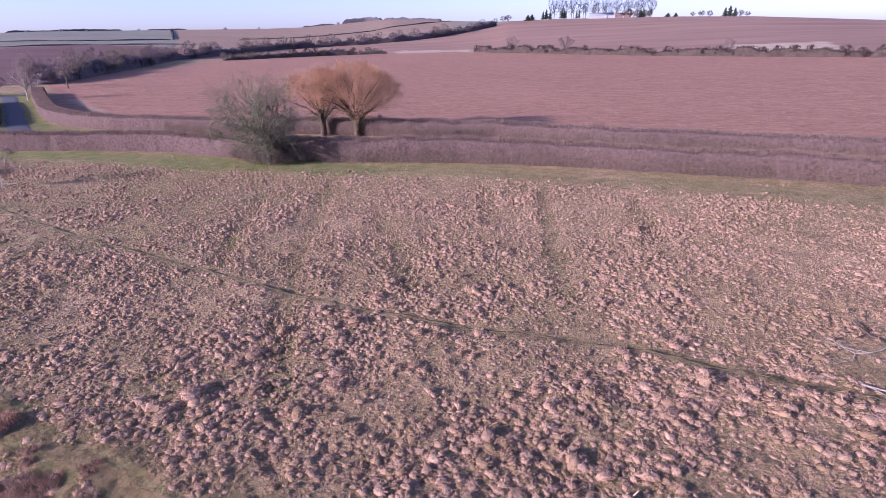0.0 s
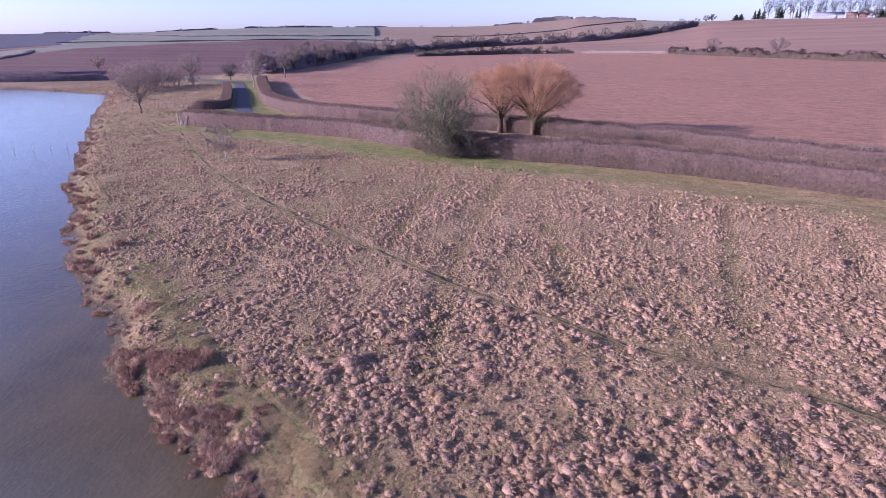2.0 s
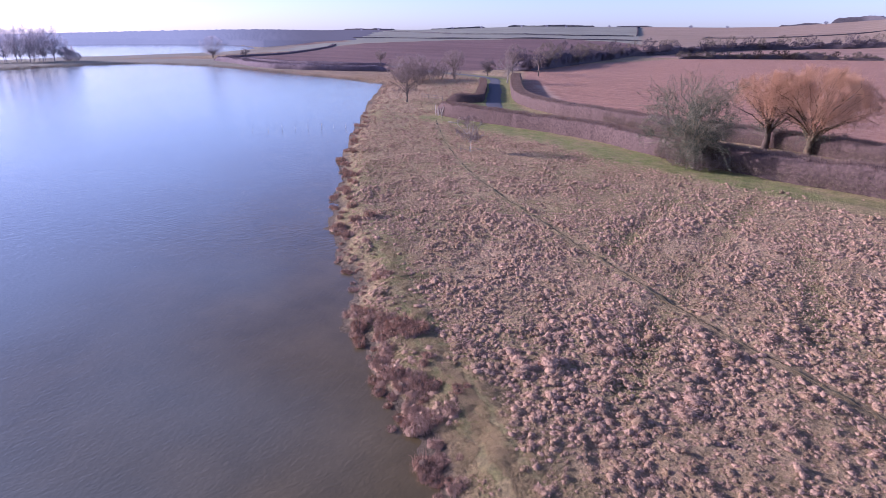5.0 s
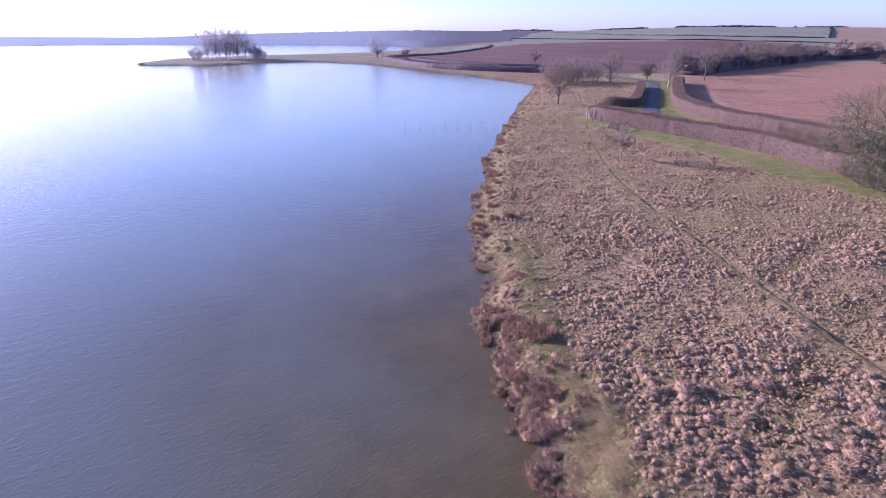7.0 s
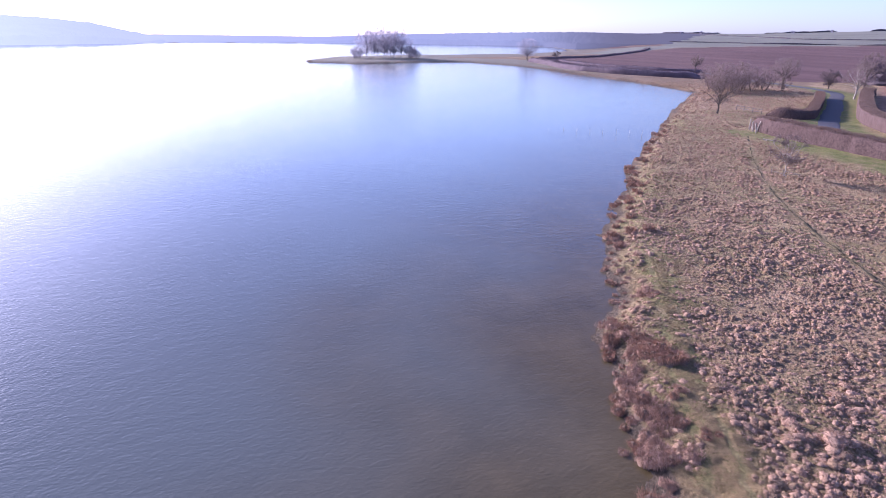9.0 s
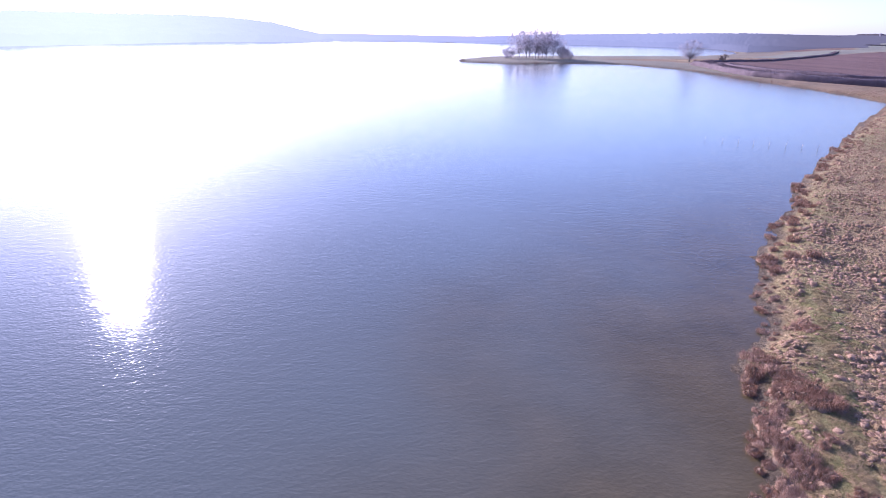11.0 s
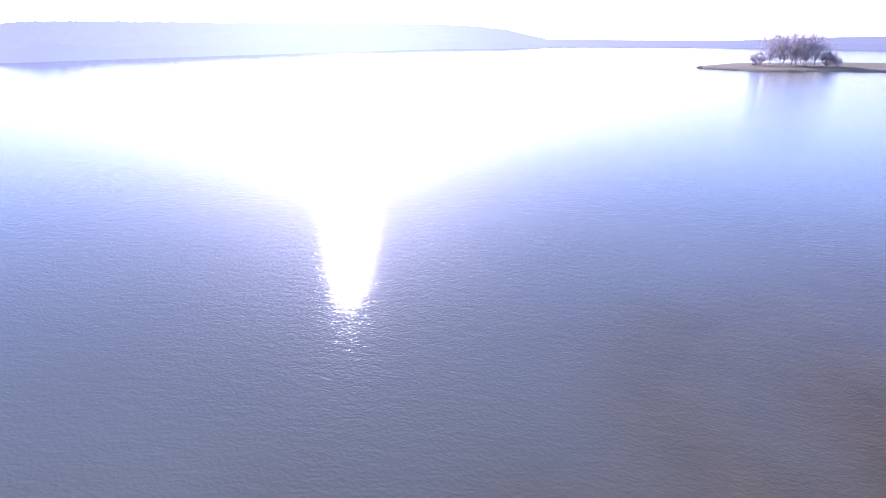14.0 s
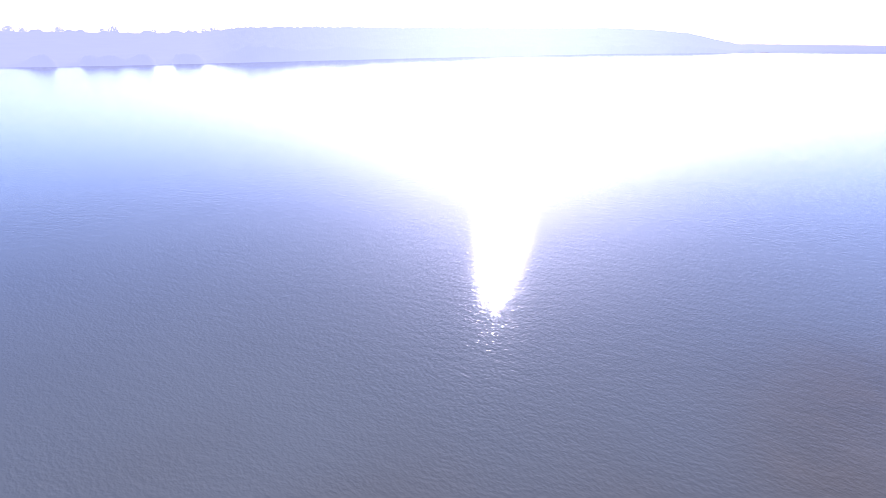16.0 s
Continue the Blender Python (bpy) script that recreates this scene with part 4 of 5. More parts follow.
def shore_clumps():
    rng = np.random.RandomState(90)
    masters = rush_masters()
    spots = [(x + dx, y + dy, s * rng.uniform(.9, 1.25), rng.uniform() < .6) for x, y, s in RUSHES for dx, dy in [(0, 0)] + [tuple(rng.normal(0, .28, 2)) for _ in range(3)]]
    spots += [(x + dx, y + dy, s * rng.uniform(.9, 1.2), False) for x, y, s in TUFTS for dx, dy in [(0, 0)] + [tuple(rng.normal(0, .25, 2)) for _ in range(2)]]
    c, d, q = along(SHORE[5:29], .1)
    at = 0
    while at < len(c) - 12:
        r = math.hypot(*c[at])
        x, y = c[at] + rng.normal(0, .3 if r < 34 else .5, 2) + np.array((.14, .2))
        if r < 34 or wave(x, y, 9, 48) > -.8:
            spots.append((x, y, rng.uniform(.28, .62) if r < 34 else rng.uniform(.3, 1.1) * (1.25 if wave(x, y, 9, 48) > .1 else .8), rng.uniform() < (.4 if r < 34 else .75)))
        at += int(rng.uniform(3, 8) * (1 if r < 34 else 1.2))
    for x, y, size, rush in spots:
        x, y = float(x), float(y)
        dd = float(shore_distance(np.array([x]), np.array([y]))[0])
        if dd < -.7 or dd > 2.6:
            continue
        me = masters[rng.randint(0, 5) if rush else rng.randint(5, 9)]
        ob = new("rush_clump" if rush else "grass_clump", me)
        ob.matrix_world = pose(x, y, max(float(height(x, y)) + float(relief(np.array([x]), np.array([y]))[0]), -.12) - .03, 0, 0, rng.uniform(0, 360)) @ Matrix.Diagonal((size, size, size * rng.uniform(.8, 1.15), 1))
        tagged(ob, "brown dead rush clump on the water's edge" if rush else "straw-coloured grass clump overhanging the bank", "rush" if rush else "grass", "rushes along the bank")


shore_clumps()


def far_bank_rush():
    """Rush and stones along the far shores, too small to pick apart."""
    rng = np.random.RandomState(95)
    temps = [clump(rng, 14, .6, .55, .12, 1, upright=.5) for _ in range(5)]
    c, d, q = along(SHORE[26:46], .8)
    s = np.stack([d[:, 1], -d[:, 0]], 1)
    p = np.repeat(c, 2, 0) + np.repeat(s, 2, 0) * rng.uniform(-.6, 1.6, (2 * len(c), 1))
    V, F, M = scatter(temps, np.concatenate([p, (np.maximum(height(p[:, 0], p[:, 1]), -.1) - .05)[:, None]], 1), rng.uniform(.3, .75, len(p)), rng.uniform(0, 6, len(p)), 96)
    return tagged(new("bank_rush", mesh_np("bank_rush", V, F, [M_RUSH, M_TURF], M)), "brown rushes edging the far shore", "rush", kind="stuff")


far_bank_rush()


# ---------- trees ----------
def grow(seed, tall, wide, low, trunk_r, fork, kids=(10, 6, 5, 4), lift=.35, wob=.1, lean=(0, 0), stems=1, fine=.02, flat=1.0, ragged=.1, bare=0.0):
    """A leafless tree that fills an egg-shaped crown from low to tall. Returns rods of wood and of fine twigs."""
    rng = np.random.RandomState(seed)
    wood, twig = [], []
    mid = np.array([lean[0] * .6, lean[1] * .6, low + (tall - low) * .5])
    rad = np.array([wide / 2, wide / 2, (tall - low) / 2])
    size = (wide * wide * (tall - low)) ** (1 / 3)

    def run(p, goal, bend, n, r0, r1, out):
        """A limb from p to goal that rises first; its points and radii."""
        ctrl = p + (goal - p) * .45 + np.array([0, 0, 1.0]) * np.linalg.norm(goal - p) * bend
        pts = []
        for i in range(n + 1):
            t = i / n
            q = p * (1 - t) ** 2 + ctrl * 2 * t * (1 - t) + goal * t * t
            if 0 < i:
                q = q + rng.normal(0, wob, 3) * np.linalg.norm(goal - p) / n * .8
            pts.append((q, r0 + (r1 - r0) * t ** .8))
        for (q0, a0), (q1, a1) in zip(pts, pts[1:]):
            out.append((q0, q1, a0, a1))
        return pts

    starts = []
    for s in range(stems):
        a = rng.uniform(0, 6.283)
        foot = np.array([math.cos(a), math.sin(a), 0]) * (0 if stems == 1 else wide * .09 * rng.uniform(.3, 1)) + np.array([0, 0, -.2])
        top = np.array([lean[0] * fork / tall, lean[1] * fork / tall, fork]) + (0 if stems == 1 else 1) * np.array([math.cos(a), math.sin(a), 0]) * wide * .16
        pts = run(foot, top, 0, 4, trunk_r, trunk_r * .8, wood)
        starts += [pts[-1], pts[-1], pts[-2]]
        if stems == 1:
            wood.append((foot - np.array([0, 0, .15]), foot + np.array([0, 0, .45]), trunk_r * 1.5, trunk_r))
    limbs = []
    for k in range(kids[0]):
        p, r = starts[rng.randint(0, len(starts))]
        a, u = 2.39996 * k + rng.uniform(-.4, .4), 1 - 1.5 * ((k + .5) / kids[0]) ** 1.1
        h = math.sqrt(max(0, 1 - u * u))
        goal = mid + rad * np.array([math.cos(a) * h, math.sin(a) * h, u * flat]) * rng.uniform(.8, 1.0)
        limbs.append(run(p, goal, lift * rng.uniform(.3, 1.1), 6, r * rng.uniform(.4, .62), fine * 1.6, wood))

    def side_shoots(parents, count, length, first, n, r_to, out):
        made = []
        for pts in parents:
            for _ in range(count):
                k = rng.randint(first, len(pts))
                q, r = pts[k]
                if out is twig and q[2] < low + bare * (tall - low) * rng.uniform(.6, 1.3):
                    continue
                d = (q - mid) / rad
                way = d / (np.linalg.norm(d) + .2) * .75 + rng.normal(0, .6, 3) + np.array([0, 0, .35 + lift * .5])
                way /= np.linalg.norm(way)
                goal = q + way * length * rng.uniform(.5, 1.25)
                e = (goal - mid) / rad
                m = np.linalg.norm(e)
                lim = 1.0 + ragged * rng.normal()
                if m > lim:
                    goal = mid + e * lim / m * rad
                if goal[2] < .1:
                    goal[2] = .1
                made.append(run(q, goal, .1, n, max(min(r * .7, r_to * 2.2), r_to), r_to * .8, out))
        return made

    second = side_shoots(limbs, kids[1], size * .3, 1, 4, fine * 1.3, wood)
    third = side_shoots(second, kids[2], size * .17, 1, 2, fine, twig) if len(kids) > 2 else []
    if len(kids) > 3:
        side_shoots(third, kids[3], size * .1, 1, 1, fine * .8, twig)
    if not twig:
        twig.append(wood[-1])
    return wood, twig


def rod_mesh(name, rows, mat, sides):
    a = [np.array([r[i] for r in rows]) for i in range(4)]
    V, F = rods(*a, sides)
    return mesh_np(name, V, F, mat)


TREE_MESH = {}


def tree(at, label, category="tree", name="bare_tree", turn=0.0, scale=1.0, bark=M_BARK, twig=M_TWIG, group="", ivy=None, ivy_mat=M_LEAF, sides=5, **kw):
    """A bare tree on the ground at a place of the plan. ivy: leaves, their size and how far up they go."""
    key = (bark.name, twig.name, str(ivy), str(sorted(kw.items())))
    if key not in TREE_MESH:
        wood, fine = grow(**kw)
        if sides == 3 and any(r[2] > kw["fine"] * 1.7 for r in wood):
            thick = [r for r in wood if r[2] > kw["fine"] * 1.7]
            wood, fine = thick, fine + [r for r in wood if r[2] <= kw["fine"] * 1.7]
        trunk = rod_mesh("trunk", wood, bark, sides)
        if kw["fine"] < .0165:
            crown = rod_mesh("crown", fine, twig, 3)
        else:
            a = [np.array([r[i] for r in fine]) for i in range(4)]
            crown = mesh_np("crown", *ribbons(*a, kw["seed"]), twig)
        leaf = None
        if ivy:
            n, size, upto, spread = ivy
            pts = [r[1] for r in wood if r[1][2] < upto]
            r = np.random.RandomState(kw["seed"])
            pts = np.asarray(pts)[r.randint(0, len(pts), n)] + r.normal(0, spread, (n, 3))
            pts[:, 2] = np.maximum(pts[:, 2], .06)
            leaf = leaves("ivy", r, pts, size, ivy_mat)
        TREE_MESH[key] = (trunk, crown, leaf)
    trunk, crown, leaf = TREE_MESH[key]
    x, y = at
    ob = thing(name, label, category, (x, y, float(height(x, y))), group, turn=turn)
    ob.scale = (scale, scale, scale)
    part("trunk", trunk, ob)
    part("crown", crown, ob)
    if leaf:
        part("ivy", leaf, ob)
    return ob


# the ivy-grown thorn and the two orange willows by the lane
tree((-18.8, 57.1), "grey-green ivy-grown thorn tree at the hedge", name="thorn_tree", scale=.94, seed=5, tall=9.0, wide=9.8, low=.6, trunk_r=.36, fork=2.2,
     kids=(20, 8, 5, 3), ragged=.3, lean=(-2.0, 0), lift=.06, wob=.26, fine=.0135, bark=material("lichened_bark", plain_build((0.13, 0.115, 0.072), (0.33, 0.285, 0.185), 5.0, .5), .9, .2),
     twig=material("lichened_twigs", plant_build((0.12, 0.105, 0.066), (0.31, 0.27, 0.175), thin=.25), .9, .2), ivy=(15000, .07, 6.8, .16), ivy_mat=M_LEAF)
tree((-16.9, 73.5), "pollarded willow with orange twigs and ivied trunk", name="willow_tree", group="willows by the lane", bark=M_DARKBARK, seed=11, tall=8.4, wide=8.8, low=1.5, trunk_r=.42, fork=2.1,
     kids=(17, 9, 8, 12), bare=.5, lift=.26, wob=.1, fine=.0085, ragged=.13, twig=M_WILLOW, ivy=(900, .07, 3.0, .2))
tree((-12.4, 72.6), "pollarded willow with orange twigs and spreading crown", name="willow_tree", group="willows by the lane", bark=material("ochre_willow_bark", plain_build((0.05, 0.036, 0.024), (0.17, 0.118, 0.066), 3.0, .6), .9, .2), seed=17, tall=8.8, wide=11.4, low=1.2, trunk_r=.42, fork=1.9,
     kids=(19, 9, 8, 12), bare=.3, lift=.22, wob=.1, fine=.0085, ragged=.13, twig=M_WILLOW, ivy=(600, .07, 2.6, .2))

M_PINKTWIG = material("pink_brown_twigs", plant_build((0.21, 0.155, 0.135), (0.38, 0.29, 0.25), thin=.4), .9, .2)
# the shore, the sapling and the trees about the bend of the lane
tree((-81.5, 78.4), "small bare tree on the lake shore", seed=23, tall=6.6, wide=7.4, low=1.5, trunk_r=.17, fork=2.1, kids=(10, 6, 4, 4), fine=.013, twig=M_TWIG)
tree((-40.0, 48.2), "young bare sapling inside a low guard", name="sapling", twig=M_PINKTWIG, seed=29, tall=3.9, wide=3.4, low=1.0, trunk_r=.06, fork=1.2, kids=(9, 6, 5, 4), fine=.013, bark=M_PALEBARK)
tree((-122.4, 138), "leaning bare oak beside the lane", name="oak_tree", seed=31, tall=8.2, wide=8.4, low=2.4, trunk_r=.34, fork=3.2, kids=(9, 7, 6, 4), lean=(-1.2, .4), fine=.02, lift=.1)
tree((-96.6, 131.0), "pale-barked bare tree on the lane verge", seed=37, tall=7.2, wide=6.0, low=1.6, trunk_r=.2, fork=2.6, kids=(9, 7, 5, 4), fine=.018, bark=M_PALEBARK)
tree((-119.5, 151), "dark twiggy tree at the bend of the lane", seed=41, tall=5.4, wide=5.2, low=.8, trunk_r=.2, fork=1.4, kids=(11, 7, 6, 4), fine=.02, twig=M_FARWOOD)
tree((-122, 168), "tall thin bare tree behind the lane", seed=43, tall=9.5, wide=7.0, low=2.5, trunk_r=.25, fork=3.6, kids=(9, 6, 5, 4), fine=.022)
tree((-108, 163), "tall thin bare tree behind the lane", seed=43, tall=9.5, wide=7.0, low=2.5, trunk_r=.25, fork=3.6, kids=(9, 6, 5, 4), fine=.022, turn=120, scale=.9)
tree((-186, 163.5), "small bare tree in a field hedge", seed=47, tall=7.0, wide=5.5, low=2.0, trunk_r=.2, fork=2.6, kids=(7, 6, 4, 3), fine=.045)
for i, (x, y, s) in enumerate([(-113, 107, .7), (-116, 110, .9), (-119, 112, 1.1), (-115, 114, .9), (-121, 116, 1.2), (-117, 118, 1.15), (-122, 121, 1.3), (-118, 123, 1.0), (-124, 126, 1.2), (-119, 128, .9), (-123, 131, 1.0), (-127, 122, 1.25), (-126, 117, 1.2), (-117, 132, .7)]):
    tree((x, y), "pinkish-brown bare shrub in a lakeside thicket", "shrub", "bare_shrub", turn=67 * i, scale=s, group="thicket shrubs", seed=53, tall=5.4, wide=5.4, low=.3, trunk_r=.07, fork=1.0,
         kids=(9, 6, 5, 4), stems=6, fine=.017, twig=M_PINKTWIG)

# scrub under the willows
for i, (x, y, s) in enumerate([(-21.4, 58.5, .55), (-16.4, 57.3, .5), (-17.6, 57.9, .6), (-22.9, 59.3, .45), (-20.2, 57.7, .6), (-19.4, 56.2, .55), (-18.1, 56.0, .6), (-20.6, 56.6, .45), (-16.9, 56.3, .45), (-15.2, 57.4, .4), (-22.5, 63, .8), (-19, 63.5, .6), (-16.5, 61.5, .7), (-14, 62.5, .55), (-24.5, 63.8, .7), (-23.2, 65.2, .6), (-21.0, 65.6, .65), (-18.6, 65.4, .6), (-16.2, 64.8, .6), (-26, 66.2, .5), (-15, 76, .75), (-10.5, 77.5, .8), (-8, 76, .6), (-19.8, 77, .7)]):
    tree((x, y), "dark bramble scrub below the trees", "shrub", "bramble_shrub", turn=80 * i, scale=s, group="scrub by the hedge", seed=59, tall=2.6, wide=3.6, low=.05, trunk_r=.03, fork=.4,
         kids=(10, 5, 4, 3), stems=6, fine=.013, twig=M_PINKTWIG, ivy=(420, .06, 2.4, .2), ivy_mat=M_BRAMBLE)

# the spit and its clump of trees
ISLAND_TREES = [(-324, 63, 1.0), (-330, 65, .95), (-326, 68, 1.05), (-332, 71, .95), (-325, 73, 1.0), (-331, 76, 1.08), (-324, 78, .95), (-329, 80, 1.0), (-326, 83, 1.05), (-335, 79, .95)]
for i, (x, y, s) in enumerate(ISLAND_TREES):
    tree((x, y), "tall bare tree in the clump on the spit", turn=49 * i, scale=s, group="trees on the spit", seed=61 + i % 3, twig=M_HAZETWIG, bark=M_HAZETWIG, tall=14.6, wide=12.5, low=.8, trunk_r=.22, fork=2.5, kids=(12, 6, 5, 4), fine=.026, lift=.4, sides=3)
for i, (x, y, s) in enumerate([(-318, 55, 1.1), (-321, 57.5, 1.3), (-323, 59.5, .9), (-323, 87, 1.4), (-326, 89, 1.5), (-330, 90.5, 1.2), (-321, 91, .9)]):
    tree((x, y), "bare scrub bush on the spit", "shrub", "bare_shrub", turn=71 * i, scale=s, group="scrub on the spit", seed=67, tall=4.6, wide=4.6, low=.2, trunk_r=.07, fork=1.0, kids=(9, 6, 5, 4), stems=6, fine=.035, twig=M_HAZETWIG, sides=3)
tree((-320, 158), "round-crowned bare tree alone on the shore", twig=M_HAZETWIG, bark=M_BARK, seed=71, tall=11.4, wide=14.0, low=1.6, trunk_r=.45, fork=2.4, kids=(13, 8, 6, 4), fine=.02, lift=.1)
tree((-303, 168), "small bare tree on the spit's neck", seed=73, tall=5.0, wide=5.0, low=1.0, trunk_r=.15, fork=1.6, kids=(8, 6, 4, 3), fine=.05)

# trees in the far hedges
tree((62, 336), "dead pale-barked tree in the far hedge", name="dead_tree", seed=79, tall=9.5, wide=9.5, low=2.4, trunk_r=.4, fork=2.8, kids=(8, 6, 5, 3), fine=.045, bark=M_TWIG, twig=M_TWIG)
tree((35, 364), "bare tree in the far hedge", seed=83, tall=9.0, wide=9.0, low=2.4, trunk_r=.35, fork=3.0, kids=(9, 6, 5, 3), fine=.04, sides=3)
tree((121, 268), "bare pale tree in the far hedge", seed=83, tall=9.0, wide=9.0, low=2.4, trunk_r=.35, fork=3.0, kids=(9, 6, 5, 3), fine=.04, sides=3, turn=77, scale=.8)
rng5 = np.random.RandomState(7)


def beside(line, step, spread):
    """Places along a line of the plan, strewn to both sides of it, with a random turn."""
    c, d, q = along(line, step)
    o = rng5.normal(0, spread, len(c))
    return [(float(c[i, 0] + d[i, 1] * o[i]), float(c[i, 1] - d[i, 0] * o[i]), float(rng5.uniform(0, 360)), float(rng5.uniform(0, 1))) for i in range(len(c))]


for i, (x, y, a, u) in enumerate(beside(WOOD_BELT, 5.5, 1.8)):
    tree((x, y), "dark rounded bush in the overgrown hedge belt", "shrub", "hedge_shrub", turn=a, scale=.65 + .55 * u, group="shrubs of the hedge belt", seed=197 + i % 3, tall=5.4, wide=6.4, low=.05, trunk_r=.08, fork=.7,
         kids=(10, 6, 5, 4), stems=5, fine=.05, sides=3, twig=M_BELT, bark=M_BELT)
for i, (x, y, a, u) in enumerate(beside([(p - 8 * (q < 500), q + 12) for p, q in WOOD_BELT], 9.0, 7.0)):
    tree((x, y), "pale olive-grey bare tree behind the hedge belt", turn=a, scale=.6 + .55 * u, group="trees of the hedge belt", seed=89 + i % 3, tall=9.5, wide=9.5, low=.8, trunk_r=.2, fork=2.2, kids=(9, 6, 5, 4), fine=.034,
         twig=M_OLIVETWIG if i % 3 else M_FARWOOD, bark=M_FARWOOD, sides=3)
for i, (x, y, a, u) in enumerate(beside(FAR_HEDGE, 6.0, 1.2)):
    tree((x, y), "dark red-brown shrub in the overgrown far hedge", "shrub", "hedge_shrub", turn=a, scale=.6 + .5 * u, group="shrubs of the far hedge", seed=97 + i % 2, tall=4.4, wide=5.2, low=.1, trunk_r=.08, fork=.9,
         kids=(9, 6, 5, 3), stems=4, fine=.045, sides=3, twig=M_FARDARK, bark=M_FARDARK)
for i, (x, y, a, u) in enumerate(beside(FAR_HEDGE_LEFT, 5.0, 1.5)):
    tree((x, y), "olive-brown bushy shrub in the far hedge", "shrub", "hedge_shrub", turn=a, scale=.6 + .6 * u, group="shrubs of the far hedge", seed=97 + i % 2, tall=4.4, wide=5.2, low=.1, trunk_r=.08, fork=.9,
         kids=(9, 6, 5, 3), stems=4, fine=.04, sides=3, twig=M_FARDARK if u > .75 else M_OLIVETWIG, bark=M_FARWOOD)


# ---------- far hedges and woods ----------
hedge("hedge", [(-297.7, 163.4), (-273, 157), (-245.6, 154), (-223.9, 156), (-205, 161.3), (-188, 173)], 1.3, 2.0, "dark field hedge above the far shore", 14, 14, core=M_SHORECORE, skin=M_SHOREHEDGE, uneven=.15, twig_r=.05, twig_l=.6, step=2.0)
hedge("hedge", [(-285, 143), (-262, 139), (-243, 134), (-225, 128.5), (-205, 126), (-186, 130), (-170, 138), (-158.9, 144.8)], 2.3, 4.0, "broad brown hedge behind the far shore", 26, 15, core=M_SHORECORE, skin=M_SHOREHEDGE, uneven=.16, twig_r=.05, twig_l=.9, step=2.0)
hedge("hedge", [(-300, 160), (-322, 168), (-335, 190), (-350, 222), (-395, 277), (-430, 320), (-468, 354)], 1.0, 3.0, "dark hedge along the edge of the ploughed hill field", 14, 16, core=M_SHORECORE, skin=M_SHOREHEDGE, uneven=.2, twig_r=.06, twig_l=1.0, step=3.0)
FAR_LINES = [
    [(-654, 454), (-740, 530), (-824, 602), (-940, 710)],
    [(-590, 470), (-540, 492), (-474, 500), (-416, 528), (-363, 563), (-300, 590), (-250, 600)],
    [(-1000, 840), (-825, 727), (-720, 690), (-650, 668), (-564, 627), (-536, 620), (-466, 631), (-402, 645), (-322, 690)],
    [(-250, 700), (-180, 720), (-100, 760), (0, 900)],
]
for i, line in enumerate(FAR_LINES):
    hedge("hedge", line, 1.0, 2.0, "dark hedge line between far hill fields", 3, 20 + i, core=M_HILLHEDGE, skin=M_FARWOOD, group="hill field hedges", uneven=.4, twig_r=.1, twig_l=1.4, step=5.0)
hedge("hedge", [(-322, 690), (-380, 815), (-440, 940), (-474, 1022)], 2.2, 1.3, "tall dark shelter belt running up the hill", 6, 33, core=M_HILLHEDGE, skin=M_FARWOOD, group="hill field hedges", uneven=.25, twig_r=.06, twig_l=.7, step=4.0)


def painted_haze_build(n, l, p):
    """Woods and fields so far off, against the sun, that the bright air before them is nearly all that shows; that haze
    is painted as emission.
    """
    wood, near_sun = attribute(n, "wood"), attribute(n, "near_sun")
    # Painted glow: whiter towards the sun, dimmer lilac away, browner at the end.
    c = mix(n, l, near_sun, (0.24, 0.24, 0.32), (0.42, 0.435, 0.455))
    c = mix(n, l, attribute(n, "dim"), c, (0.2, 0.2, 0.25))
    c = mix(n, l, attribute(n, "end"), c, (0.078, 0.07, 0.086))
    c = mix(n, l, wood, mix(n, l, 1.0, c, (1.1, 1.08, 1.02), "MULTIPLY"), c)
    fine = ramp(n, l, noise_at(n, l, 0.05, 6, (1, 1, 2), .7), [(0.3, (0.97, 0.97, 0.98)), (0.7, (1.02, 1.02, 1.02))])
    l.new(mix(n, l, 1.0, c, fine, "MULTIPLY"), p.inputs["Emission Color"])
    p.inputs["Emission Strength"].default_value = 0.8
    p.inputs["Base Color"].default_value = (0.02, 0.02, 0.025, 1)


M_HAZEGLOW = material("painted_distance_haze", painted_haze_build, .95, 0.0)


